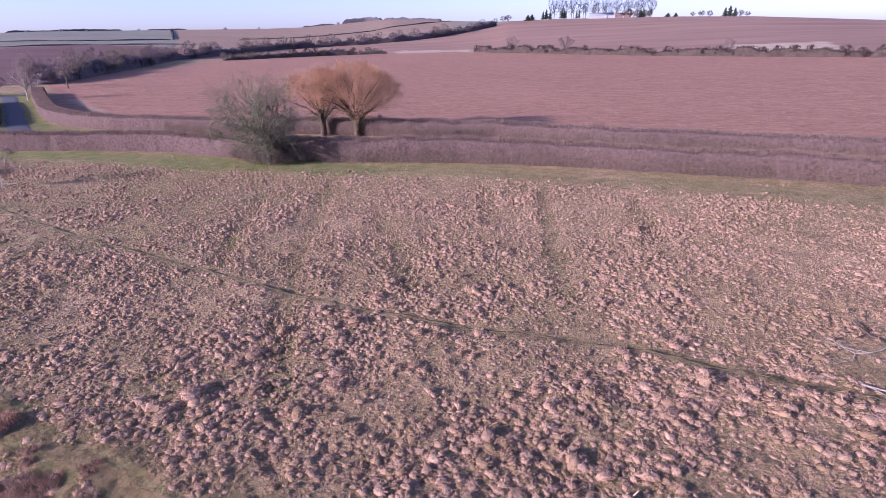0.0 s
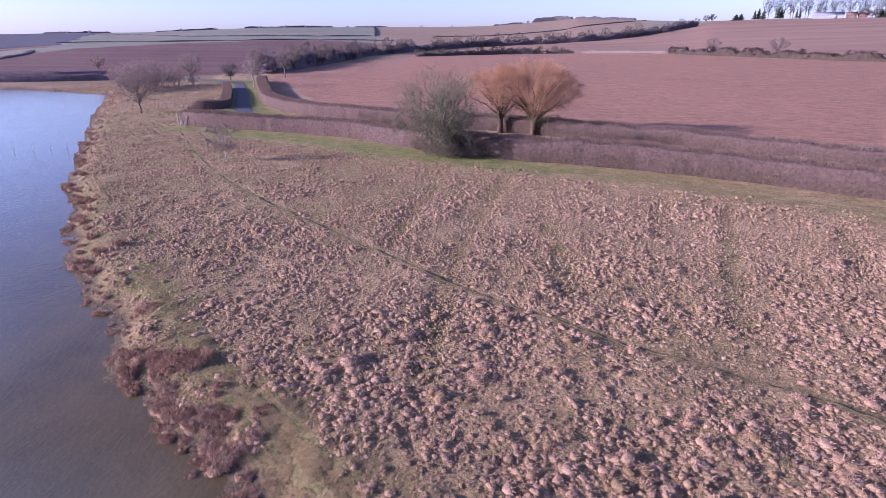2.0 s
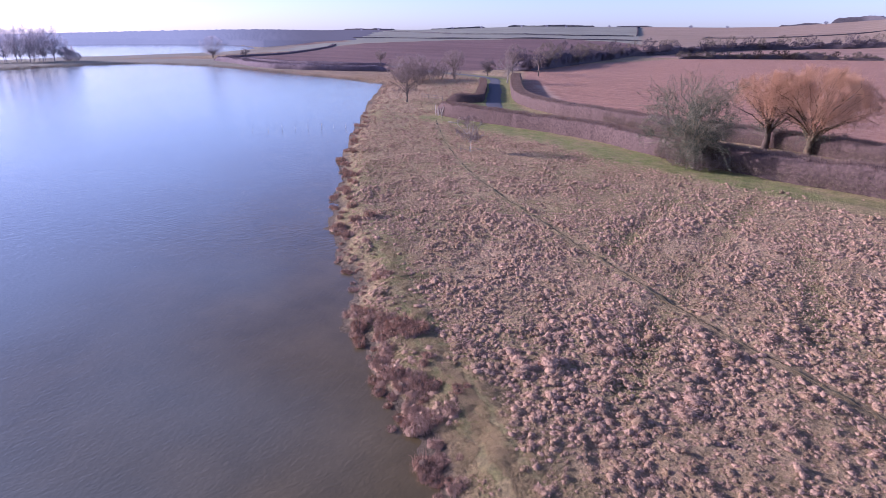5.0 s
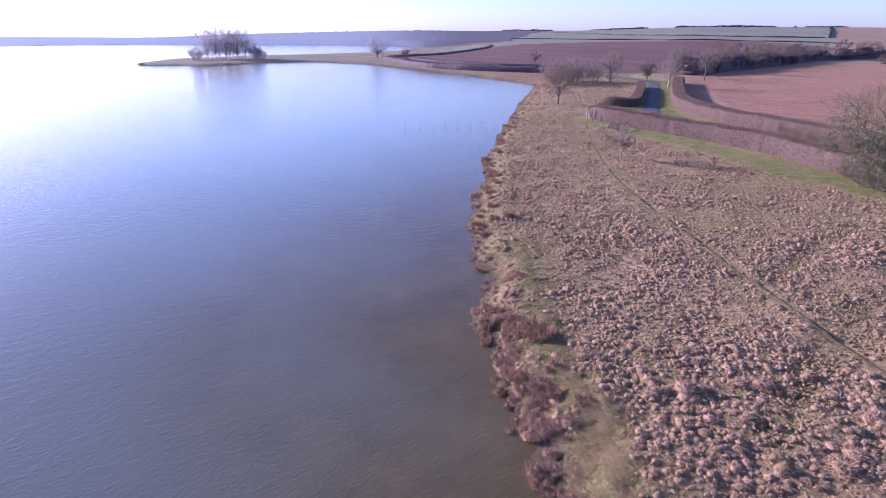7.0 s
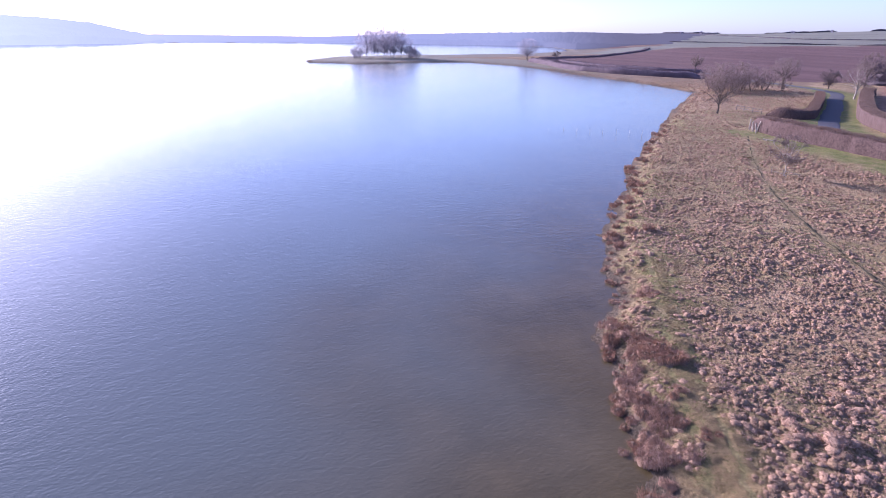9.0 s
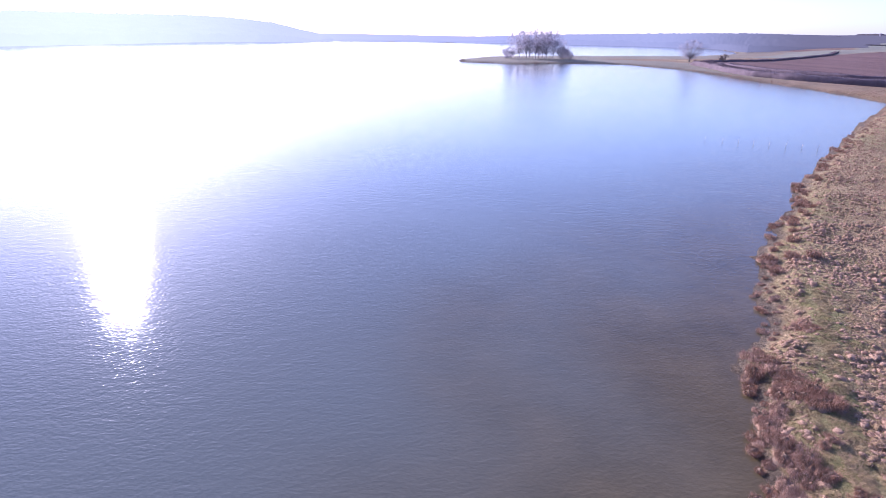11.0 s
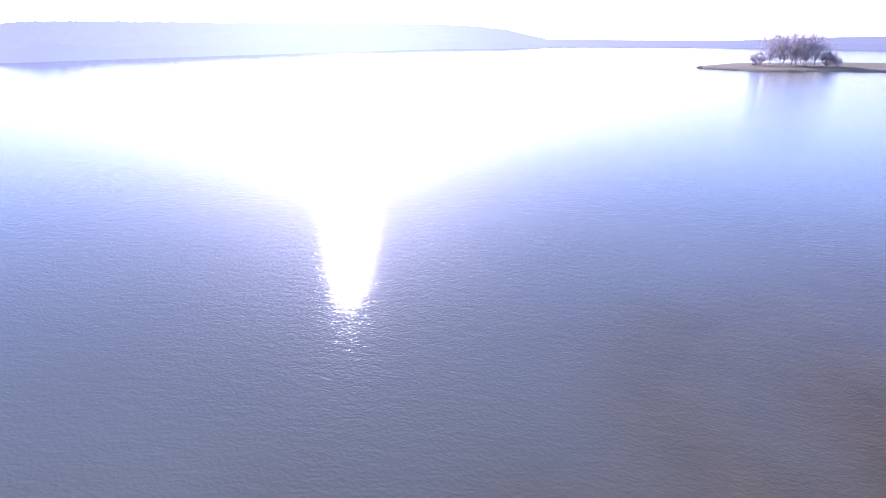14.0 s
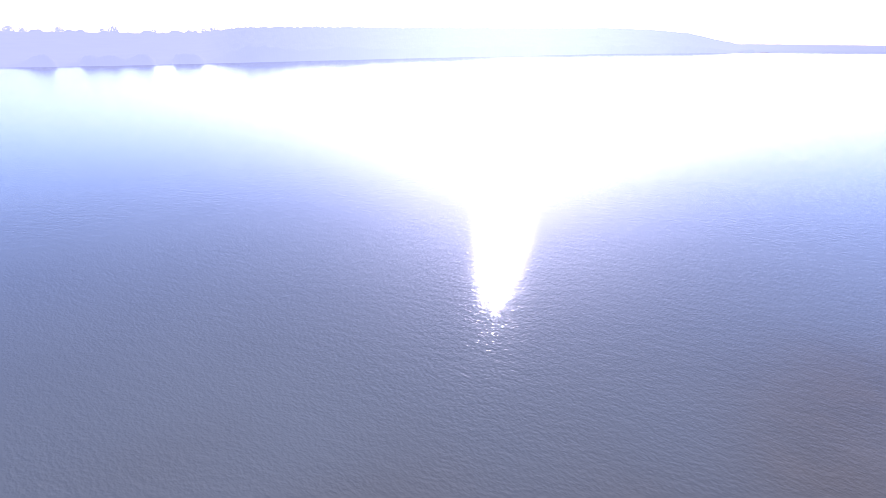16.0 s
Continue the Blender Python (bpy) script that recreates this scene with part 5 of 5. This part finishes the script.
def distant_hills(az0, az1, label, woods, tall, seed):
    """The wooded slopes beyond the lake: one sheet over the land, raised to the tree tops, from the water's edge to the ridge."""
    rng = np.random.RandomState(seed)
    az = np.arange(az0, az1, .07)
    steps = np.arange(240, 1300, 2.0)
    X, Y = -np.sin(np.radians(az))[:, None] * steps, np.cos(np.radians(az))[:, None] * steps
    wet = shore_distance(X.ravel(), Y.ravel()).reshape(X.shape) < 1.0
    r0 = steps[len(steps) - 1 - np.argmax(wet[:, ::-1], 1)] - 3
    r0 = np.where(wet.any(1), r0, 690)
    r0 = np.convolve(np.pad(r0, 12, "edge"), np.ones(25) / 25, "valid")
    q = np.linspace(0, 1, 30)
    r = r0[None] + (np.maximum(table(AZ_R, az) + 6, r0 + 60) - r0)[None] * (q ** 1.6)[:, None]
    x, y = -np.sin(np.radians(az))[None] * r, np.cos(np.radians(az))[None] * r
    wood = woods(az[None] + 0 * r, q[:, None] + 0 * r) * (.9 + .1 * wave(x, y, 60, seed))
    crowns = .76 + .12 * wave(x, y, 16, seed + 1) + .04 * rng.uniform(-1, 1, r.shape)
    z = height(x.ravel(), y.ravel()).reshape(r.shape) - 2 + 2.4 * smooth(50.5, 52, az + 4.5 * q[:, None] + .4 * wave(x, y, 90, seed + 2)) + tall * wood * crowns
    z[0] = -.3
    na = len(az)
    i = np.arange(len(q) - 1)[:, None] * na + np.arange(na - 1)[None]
    me = mesh_np("backdrop", np.stack([x, y, z], -1).reshape(-1, 3), np.stack([i, i + 1, i + na + 1, i + na], -1).reshape(-1, 4), M_HAZEGLOW)
    # Haze glow by bearing, strongest under the sun, stored for the emission.
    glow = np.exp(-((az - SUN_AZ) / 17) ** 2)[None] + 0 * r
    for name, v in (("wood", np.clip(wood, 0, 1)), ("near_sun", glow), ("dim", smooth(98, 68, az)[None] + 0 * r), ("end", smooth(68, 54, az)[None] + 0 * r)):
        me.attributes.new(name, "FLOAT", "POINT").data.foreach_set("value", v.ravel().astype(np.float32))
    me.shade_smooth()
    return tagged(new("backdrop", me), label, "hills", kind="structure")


def east_woods(az, q):
    scrub = .6 * smooth(.3, .04, q) * smooth(-.5, .3, wave(az, 0 * az, 5, 8))
    ridge = .5 * smooth(.93, .97, q) * smooth(-.4, .8, wave(az, 0 * az, 1.4, 9))
    return np.maximum(smooth(146, 142, az) * smooth(96.5, 102, az), np.maximum(scrub, ridge))


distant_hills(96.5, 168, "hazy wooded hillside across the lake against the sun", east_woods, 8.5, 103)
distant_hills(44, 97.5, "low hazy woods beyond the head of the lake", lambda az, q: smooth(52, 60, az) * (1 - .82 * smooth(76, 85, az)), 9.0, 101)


# crest hedges: first and last bearing, height
RIDGE = [(52.0, 47.0, 3.0), (44.0, 38.5, 2.6), (36.8, 28.5, 3.4), (27.0, 23.5, 2.4), (14.0, 10.6, 3.0), (10.4, 6.6, 8.0), (6.4, 1.0, 3.2)]


def ridge_hedge(az0, az1, tall, seed, label):
    """A hedge or copse along the crest of the far hills."""
    line = [(-(table(AZ_R, a) - 12) * math.sin(radians(a)), (table(AZ_R, a) - 12) * math.cos(radians(a))) for a in np.linspace(az0, az1, 9)]
    hedge("hedge", [(float(x), float(y)) for x, y in line], tall, 5.0, label, 3, seed, core=M_HILLHEDGE, skin=M_FARWOOD, group="hedges on the skyline", uneven=.35, twig_r=.12, twig_l=1.5, step=6.0)


for i, (a0, a1, h) in enumerate(RIDGE):
    ridge_hedge(a0, a1, h, 140 + i, "dark copse on the far skyline" if h > 5 else "dark hedge along the far skyline")


# ---------- skyline trees ----------
M_POPLAR = material("lilac_grey_poplar_twigs", plant_build((0.07, 0.058, 0.063), (0.125, 0.104, 0.112), scale=.2, thin=.5), .95, .1)
for i in range(26):
    x = 118 + 4.6 * i
    y = 742 - .18 * (x - 118) + 7 * math.sin(2.3 * i)
    tree((x, y), "tall bare poplar behind the hilltop farm", name="poplar_tree", turn=40 * i, scale=.85 + .2 * abs(math.sin(1.7 * i)), group="poplars at the farm", seed=107 + i % 2, tall=27, wide=12, low=3, trunk_r=.3, fork=5.0,
         kids=(9, 5, 4, 2), fine=.05, lift=.6, wob=.08, twig=M_POPLAR, bark=M_POPLAR, sides=3)


def conifer(at, tall, wide, label, seed, turn=0):
    rng = np.random.RandomState(seed)
    x, y = at
    ob = thing("conifer_tree", label, "tree", (x, y, float(height(x, y))), "evergreens on the ridge", turn=turn)
    V, F = rods([(0, 0, -.3)], [(0, 0, tall * .9)], [.3], [.05], 6)
    part("trunk", mesh_np("trunk", V, F, M_BARK), ob)
    n = 420
    v = rng.uniform(.08, 1, n)
    a = rng.uniform(0, 6.283, n)
    r = wide * .5 * (1 - v) ** .7 * (1 + .35 * np.sin(v * 23 + 2 * np.cos(a))) + .1
    P0 = np.stack([np.cos(a) * r * .2, np.sin(a) * r * .2, v * tall], 1)
    P1 = np.stack([np.cos(a) * r, np.sin(a) * r, v * tall - r * .15 + .4], 1)
    V, F = rods(P0, P1, np.full(n, .35), np.full(n, .08))
    part("crown", mesh_np("crown", V, F, M_EVERGREEN), ob)


for i, (x, y, h, w) in enumerate([(88, 722, 6, 9), (93, 724, 6.5, 8), (106, 724, 9, 5), (110, 726, 11, 6), (114, 723, 8, 6), (128, 722, 12, 7), (131, 724, 10, 6), (146, 728, 9, 3), (149, 728, 9.5, 3), (213, 700, 8, 7), (216, 699, 8, 6),
                                  (290, 660, 9, 6), (294, 658, 11, 7), (299, 657, 9, 6), (240, 690, 4, 7), (247, 686, 4, 5)]):
    conifer((x, y), h, w, "dark evergreen tree on the hill ridge", 120 + i)
for i, (x, y, s) in enumerate([(196, 705, 1.3), (200, 703, 1.5), (205, 701, 1.4), (209, 700, 1.5), (219, 698, 1.6), (222, 697, 1.3), (262, 676, 1.0), (270, 672, 1.2), (277, 668, 1.2), (304, 655, 1.3), (310, 652, 1.0), (60, 730, 1.3), (66, 735, 1.4)]):
    tree((x, y), "bare shrubby tree on the hill ridge", "shrub", "ridge_shrub", turn=60 * i, scale=s, group="ridge scrub", seed=113, tall=5.5, wide=6.0, low=.2, trunk_r=.1, fork=1.2, kids=(8, 5, 4, 3), stems=5, fine=.06, sides=3, twig=M_FARWOOD)
for i, (x, y, s) in enumerate([(-590, 905, 1.2), (-560, 920, 1.0), (-640, 900, .9), (-700, 860, 1.1), (-735, 820, 1.2), (-500, 960, 1.0), (-380, 1010, 1.2), (-330, 1030, 1.0), (-845, 740, 1.3), (-870, 720, 1.1), (-200, 1060, 1.2), (-60, 1120, 1.1)]):
    tree((x, y), "small bare tree on the far skyline", name="skyline_tree", turn=60 * i, scale=.65 * s, group="skyline trees", seed=127, tall=6.0, wide=8.0, low=.3, trunk_r=.2, fork=1.6, kids=(10, 7, 5, 4), stems=3, fine=.05, sides=3, twig=M_HAZETWIG, bark=M_HAZETWIG)
# These trees glow with the same painted haze as the slope.
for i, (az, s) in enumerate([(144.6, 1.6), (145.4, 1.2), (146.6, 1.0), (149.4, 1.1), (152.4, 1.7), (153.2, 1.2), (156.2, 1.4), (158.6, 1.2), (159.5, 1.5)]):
    tree((-985 * math.sin(radians(az)), 985 * math.cos(radians(az))), "bare tree on the hazy ridge across the lake", name="skyline_tree", turn=60 * i, scale=s, group="trees on the hazy ridge", seed=127, tall=6.5, wide=9, low=.2, trunk_r=.15, fork=1.5, stems=4, kids=(9, 6, 4, 3), fine=.12, sides=3, twig=M_HAZEGLOW, bark=M_HAZEGLOW)


# ---------- hilltop farm ----------
def gabled(name, at, turn, wide, deep, eave, ridge, wall, roof, label, windows=(), door=None, chimney=False):
    x, y = at
    ob = thing(name, label, "barn" if name == "barn" else "house", (x, y, float(height(x, y)) - .3), "", turn=turn)
    hw, hd = wide / 2, deep / 2
    V = np.array([(-hw, -hd, 0), (hw, -hd, 0), (hw, hd, 0), (-hw, hd, 0), (-hw, -hd, eave), (hw, -hd, eave), (hw, hd, eave), (-hw, hd, eave), (-hw, 0, ridge), (hw, 0, ridge)], float)
    bm = bmesh.new()
    vs = [bm.verts.new(v) for v in V]
    for f in ((0, 1, 5, 4), (1, 2, 6, 9, 5), (2, 3, 7, 6), (3, 0, 4, 8, 7)):
        bm.faces.new([vs[i] for i in f])
    me = bpy.data.meshes.new("wall")
    bm.to_mesh(me)
    bm.free()
    me.materials.append(wall)
    part("wall", me, ob)
    o, t = .4, .18
    for side in (-1, 1):
        e = eave - (ridge - eave) * o / hd
        a = [(-hw - o, side * (hd + o), e), (hw + o, side * (hd + o), e), (hw + o, 0, ridge + .02), (-hw - o, 0, ridge + .02)]
        V = np.array(a + [(p[0], p[1], p[2] + t) for p in a], float)
        part("roof", mesh_np("roof", V, np.array([(0, 1, 2, 3), (4, 5, 6, 7), (0, 1, 5, 4), (1, 2, 6, 5), (2, 3, 7, 6), (3, 0, 4, 7)]), roof), ob)
    for wx, wz, ww, wh in windows:
        w = part("window", mesh_np("window", *box_set(wx - ww / 2 - .1, wx + ww / 2 + .1, -hd - .06, -hd + .02, wz - wh / 2 - .1, wz + wh / 2 + .1), M_SHEET), ob)
        part("pane", mesh_np("pane", *box_set(wx - ww / 2, wx + ww / 2, -hd - .09, -hd - .05, wz - wh / 2, wz + wh / 2), M_GLASS), w)
    if door:
        part("door", mesh_np("door", *box_set(door - 1.8, door + 1.8, -hd - .08, -hd + .02, 0, 3.6), M_CLAD), ob)
    if chimney:
        part("chimney", mesh_np("chimney", *box_set(hw - 1.2, hw - .4, -.4, .4, ridge - 1, ridge + 1.3), wall), ob)
    return ob


gabled("barn", (171, 712), -13, 27, 12, 3.6, 6.2, M_CLAD, M_SHEET, "long grey barn with a pale sheet roof", door=6)
gabled("house", (189.5, 705), -15, 9, 7, 3.6, 5.8, M_BRICK, M_TILE, "red-brick farmhouse with a tiled roof", windows=[(-3, 2.8, 1.0, 1.0), (0, 2.8, 1.0, 1.0), (3, 2.8, 1.0, 1.0), (-3, 1.2, 1.0, 1.0), (3, 1.2, 1.0, 1.0)], chimney=True)
gabled("house", (199, 703), -15, 7, 6, 2.6, 4.6, M_BRICK, M_TILE, "low red-brick farm building", windows=[(-1.8, 1.5, 1.0, 1.0), (1.8, 1.5, 1.0, 1.0)])


# ---------- small things by the water and the hedge ----------
def stake(at, tall, lean, label, name="stake", r=.045, group="", z=None, mat=M_POST, cat="post"):
    x, y = at
    rng = np.random.RandomState(int(abs(x) * 100) % 1000)
    a = rng.uniform(0, 6.283)
    top = np.array([math.cos(a) * lean * tall, math.sin(a) * lean * tall, tall])
    base = np.array([0, 0, -.6])
    V, F = rods([base, top * .5], [top * .5, top], [r, r * .95], [r * .95, r * .8], 8)
    bm = bmesh.new()
    for v in V:
        bm.verts.new(v)
    bm.verts.ensure_lookup_table()
    for f in F:
        bm.faces.new([bm.verts[i] for i in f])
    bm.faces.new([bm.verts[i] for i in range(len(V) - 8, len(V))])
    me = bpy.data.meshes.new(name)
    bm.to_mesh(me)
    bm.free()
    me.materials.append(mat)
    ob = new(name, me)
    ob.matrix_world = pose(x, y, float(height(x, y)) if z is None else z)
    return tagged(ob, label, cat, group)


for i, (x, y) in enumerate([(-73.9, 41.0), (-72.6, 42.8), (-71.6, 44.4), (-70.8, 46.0), (-69.9, 47.5), (-68.8, 49.0), (-68.0, 50.6), (-67.0, 52.0), (-65.9, 53.1)]):
    stake((x, y), .42 + .08 * (i % 3) + .03 * i, .16, "thin weathered stake standing in the lake", group="stakes in the lake", z=0.0, r=.022, mat=M_PALEBARK)
for i, (x, y) in enumerate([(-64.6, 68.6), (-63.9, 68.3), (-63.2, 68.0), (-62.5, 67.7), (-61.9, 67.2)]):
    stake((x, y), 1.5 - .12 * (i % 3), .3, "pale leaning fence post at the hedge end", "fence_post", .09, "posts at the hedge end", mat=M_PALEBARK)


def rail_fence(points, label):
    x0, y0 = points[0]
    ob = thing("rail_fence", label, "fence")
    for (x, y) in points:
        z = float(height(x, y))
        part("post", mesh_np("post", *rods([(x, y, z - .4)], [(x, y, z + .95)], [.07], [.06], 8), M_POST), ob)
    for (ax, ay), (bx, by) in zip(points, points[1:]):
        for h in (.4, .8):
            part("rail", mesh_np("rail", *rods([(ax, ay, float(height(ax, ay)) + h)], [(bx, by, float(height(bx, by)) + h)], [.045], [.045], 6), M_POST), ob)
    return ob


rail_fence([(-78.6, 85.3), (-80.8, 85.5), (-83, 85.8), (-85.2, 86.2)], "dark weathered post and rail fence by the lane")


def sapling_guard():
    """Three stakes and a low rail about the sapling."""
    ob = thing("tree_guard", "low pale stake and rail guard round a sapling", "guard", (-40.0, 48.2, float(height(-40.0, 48.2))))
    pts = [(-.9, -.5), (.8, -.7), (.9, .7), (-.8, .8)]
    for (x, y), h in zip(pts, (.7, .4, .35, .4)):
        part("stake", mesh_np("stake", *rods([(x, y, -.3)], [(x * 1.15, y * 1.1, h)], [.035], [.03], 7), M_POST), ob)
    for (ax, ay), (bx, by) in ((pts[1], pts[2]), (pts[2], pts[3]), (pts[0], pts[1])):
        part("rail", mesh_np("rail", *rods([(ax, ay, .3)], [(bx, by, .27)], [.02], [.02], 6), M_POST), ob)


sapling_guard()


def dead_branch(at, length, seed, label, turn=0, r=.07, name="dead_branch", kids=(7, 4), mat=M_PALEBARK):
    rng = np.random.RandomState(seed)
    rows = []

    def limb(p, d, ln, rad, level):
        for i in range(4):
            d = d + rng.normal(0, .25, 3) * np.array([1, 1, .25])
            d /= np.linalg.norm(d)
            q = p + d * ln / 4
            q[2] = np.clip(q[2], .03, .6)
            rows.append((p, q, rad, rad * .8))
            if level < 2 and rng.uniform() < .85:
                a = rng.choice([-1, 1]) * rng.uniform(.5, 1.1)
                nd = np.array([d[0] * math.cos(a) - d[1] * math.sin(a), d[0] * math.sin(a) + d[1] * math.cos(a), rng.uniform(0, .35)])
                limb(q.copy(), nd, ln * .5, rad * .55, level + 1)
            p, rad = q, rad * .8

    limb(np.array([0, 0, r * .6]), np.array([1.0, 0, .05]), length, r, 0)
    me = rod_mesh(name, rows, mat, 6)
    ob = new(name, me)
    ob.matrix_world = pose(at[0], at[1], float(height(*at)), 0, 0, turn)
    return tagged(ob, label, "branch")


dead_branch((16.9, 19.8), 2.3, 3, "pale fallen branch on the rough meadow", 205, .035)
dead_branch((14.2, 17.3), 1.3, 13, "weathered grey-brown fallen log on the meadow", -60, .06, "dead_log", mat=M_POST)
dead_branch((16.2, 20.5), 1.3, 11, "dark heap of rotten brushwood on the meadow", 30, .06, "brushwood", mat=M_DARKBARK)
dead_branch((17.0, 20.4), 1.2, 12, "dark heap of rotten brushwood on the meadow", 140, .06, "brushwood", mat=M_DARKBARK)
dead_branch((12.9, 53.2), 1.1, 5, "bleached tangle of roots under the hedge", 60, .07, "dead_root")
dead_branch((15.4, 51.6), 1.4, 7, "bleached fallen log beside the hedge", 160, .07, "dead_log")
dead_branch((-57.2, 63.5), 1.6, 9, "weathered log in the grass", 20, .1, "dead_log")
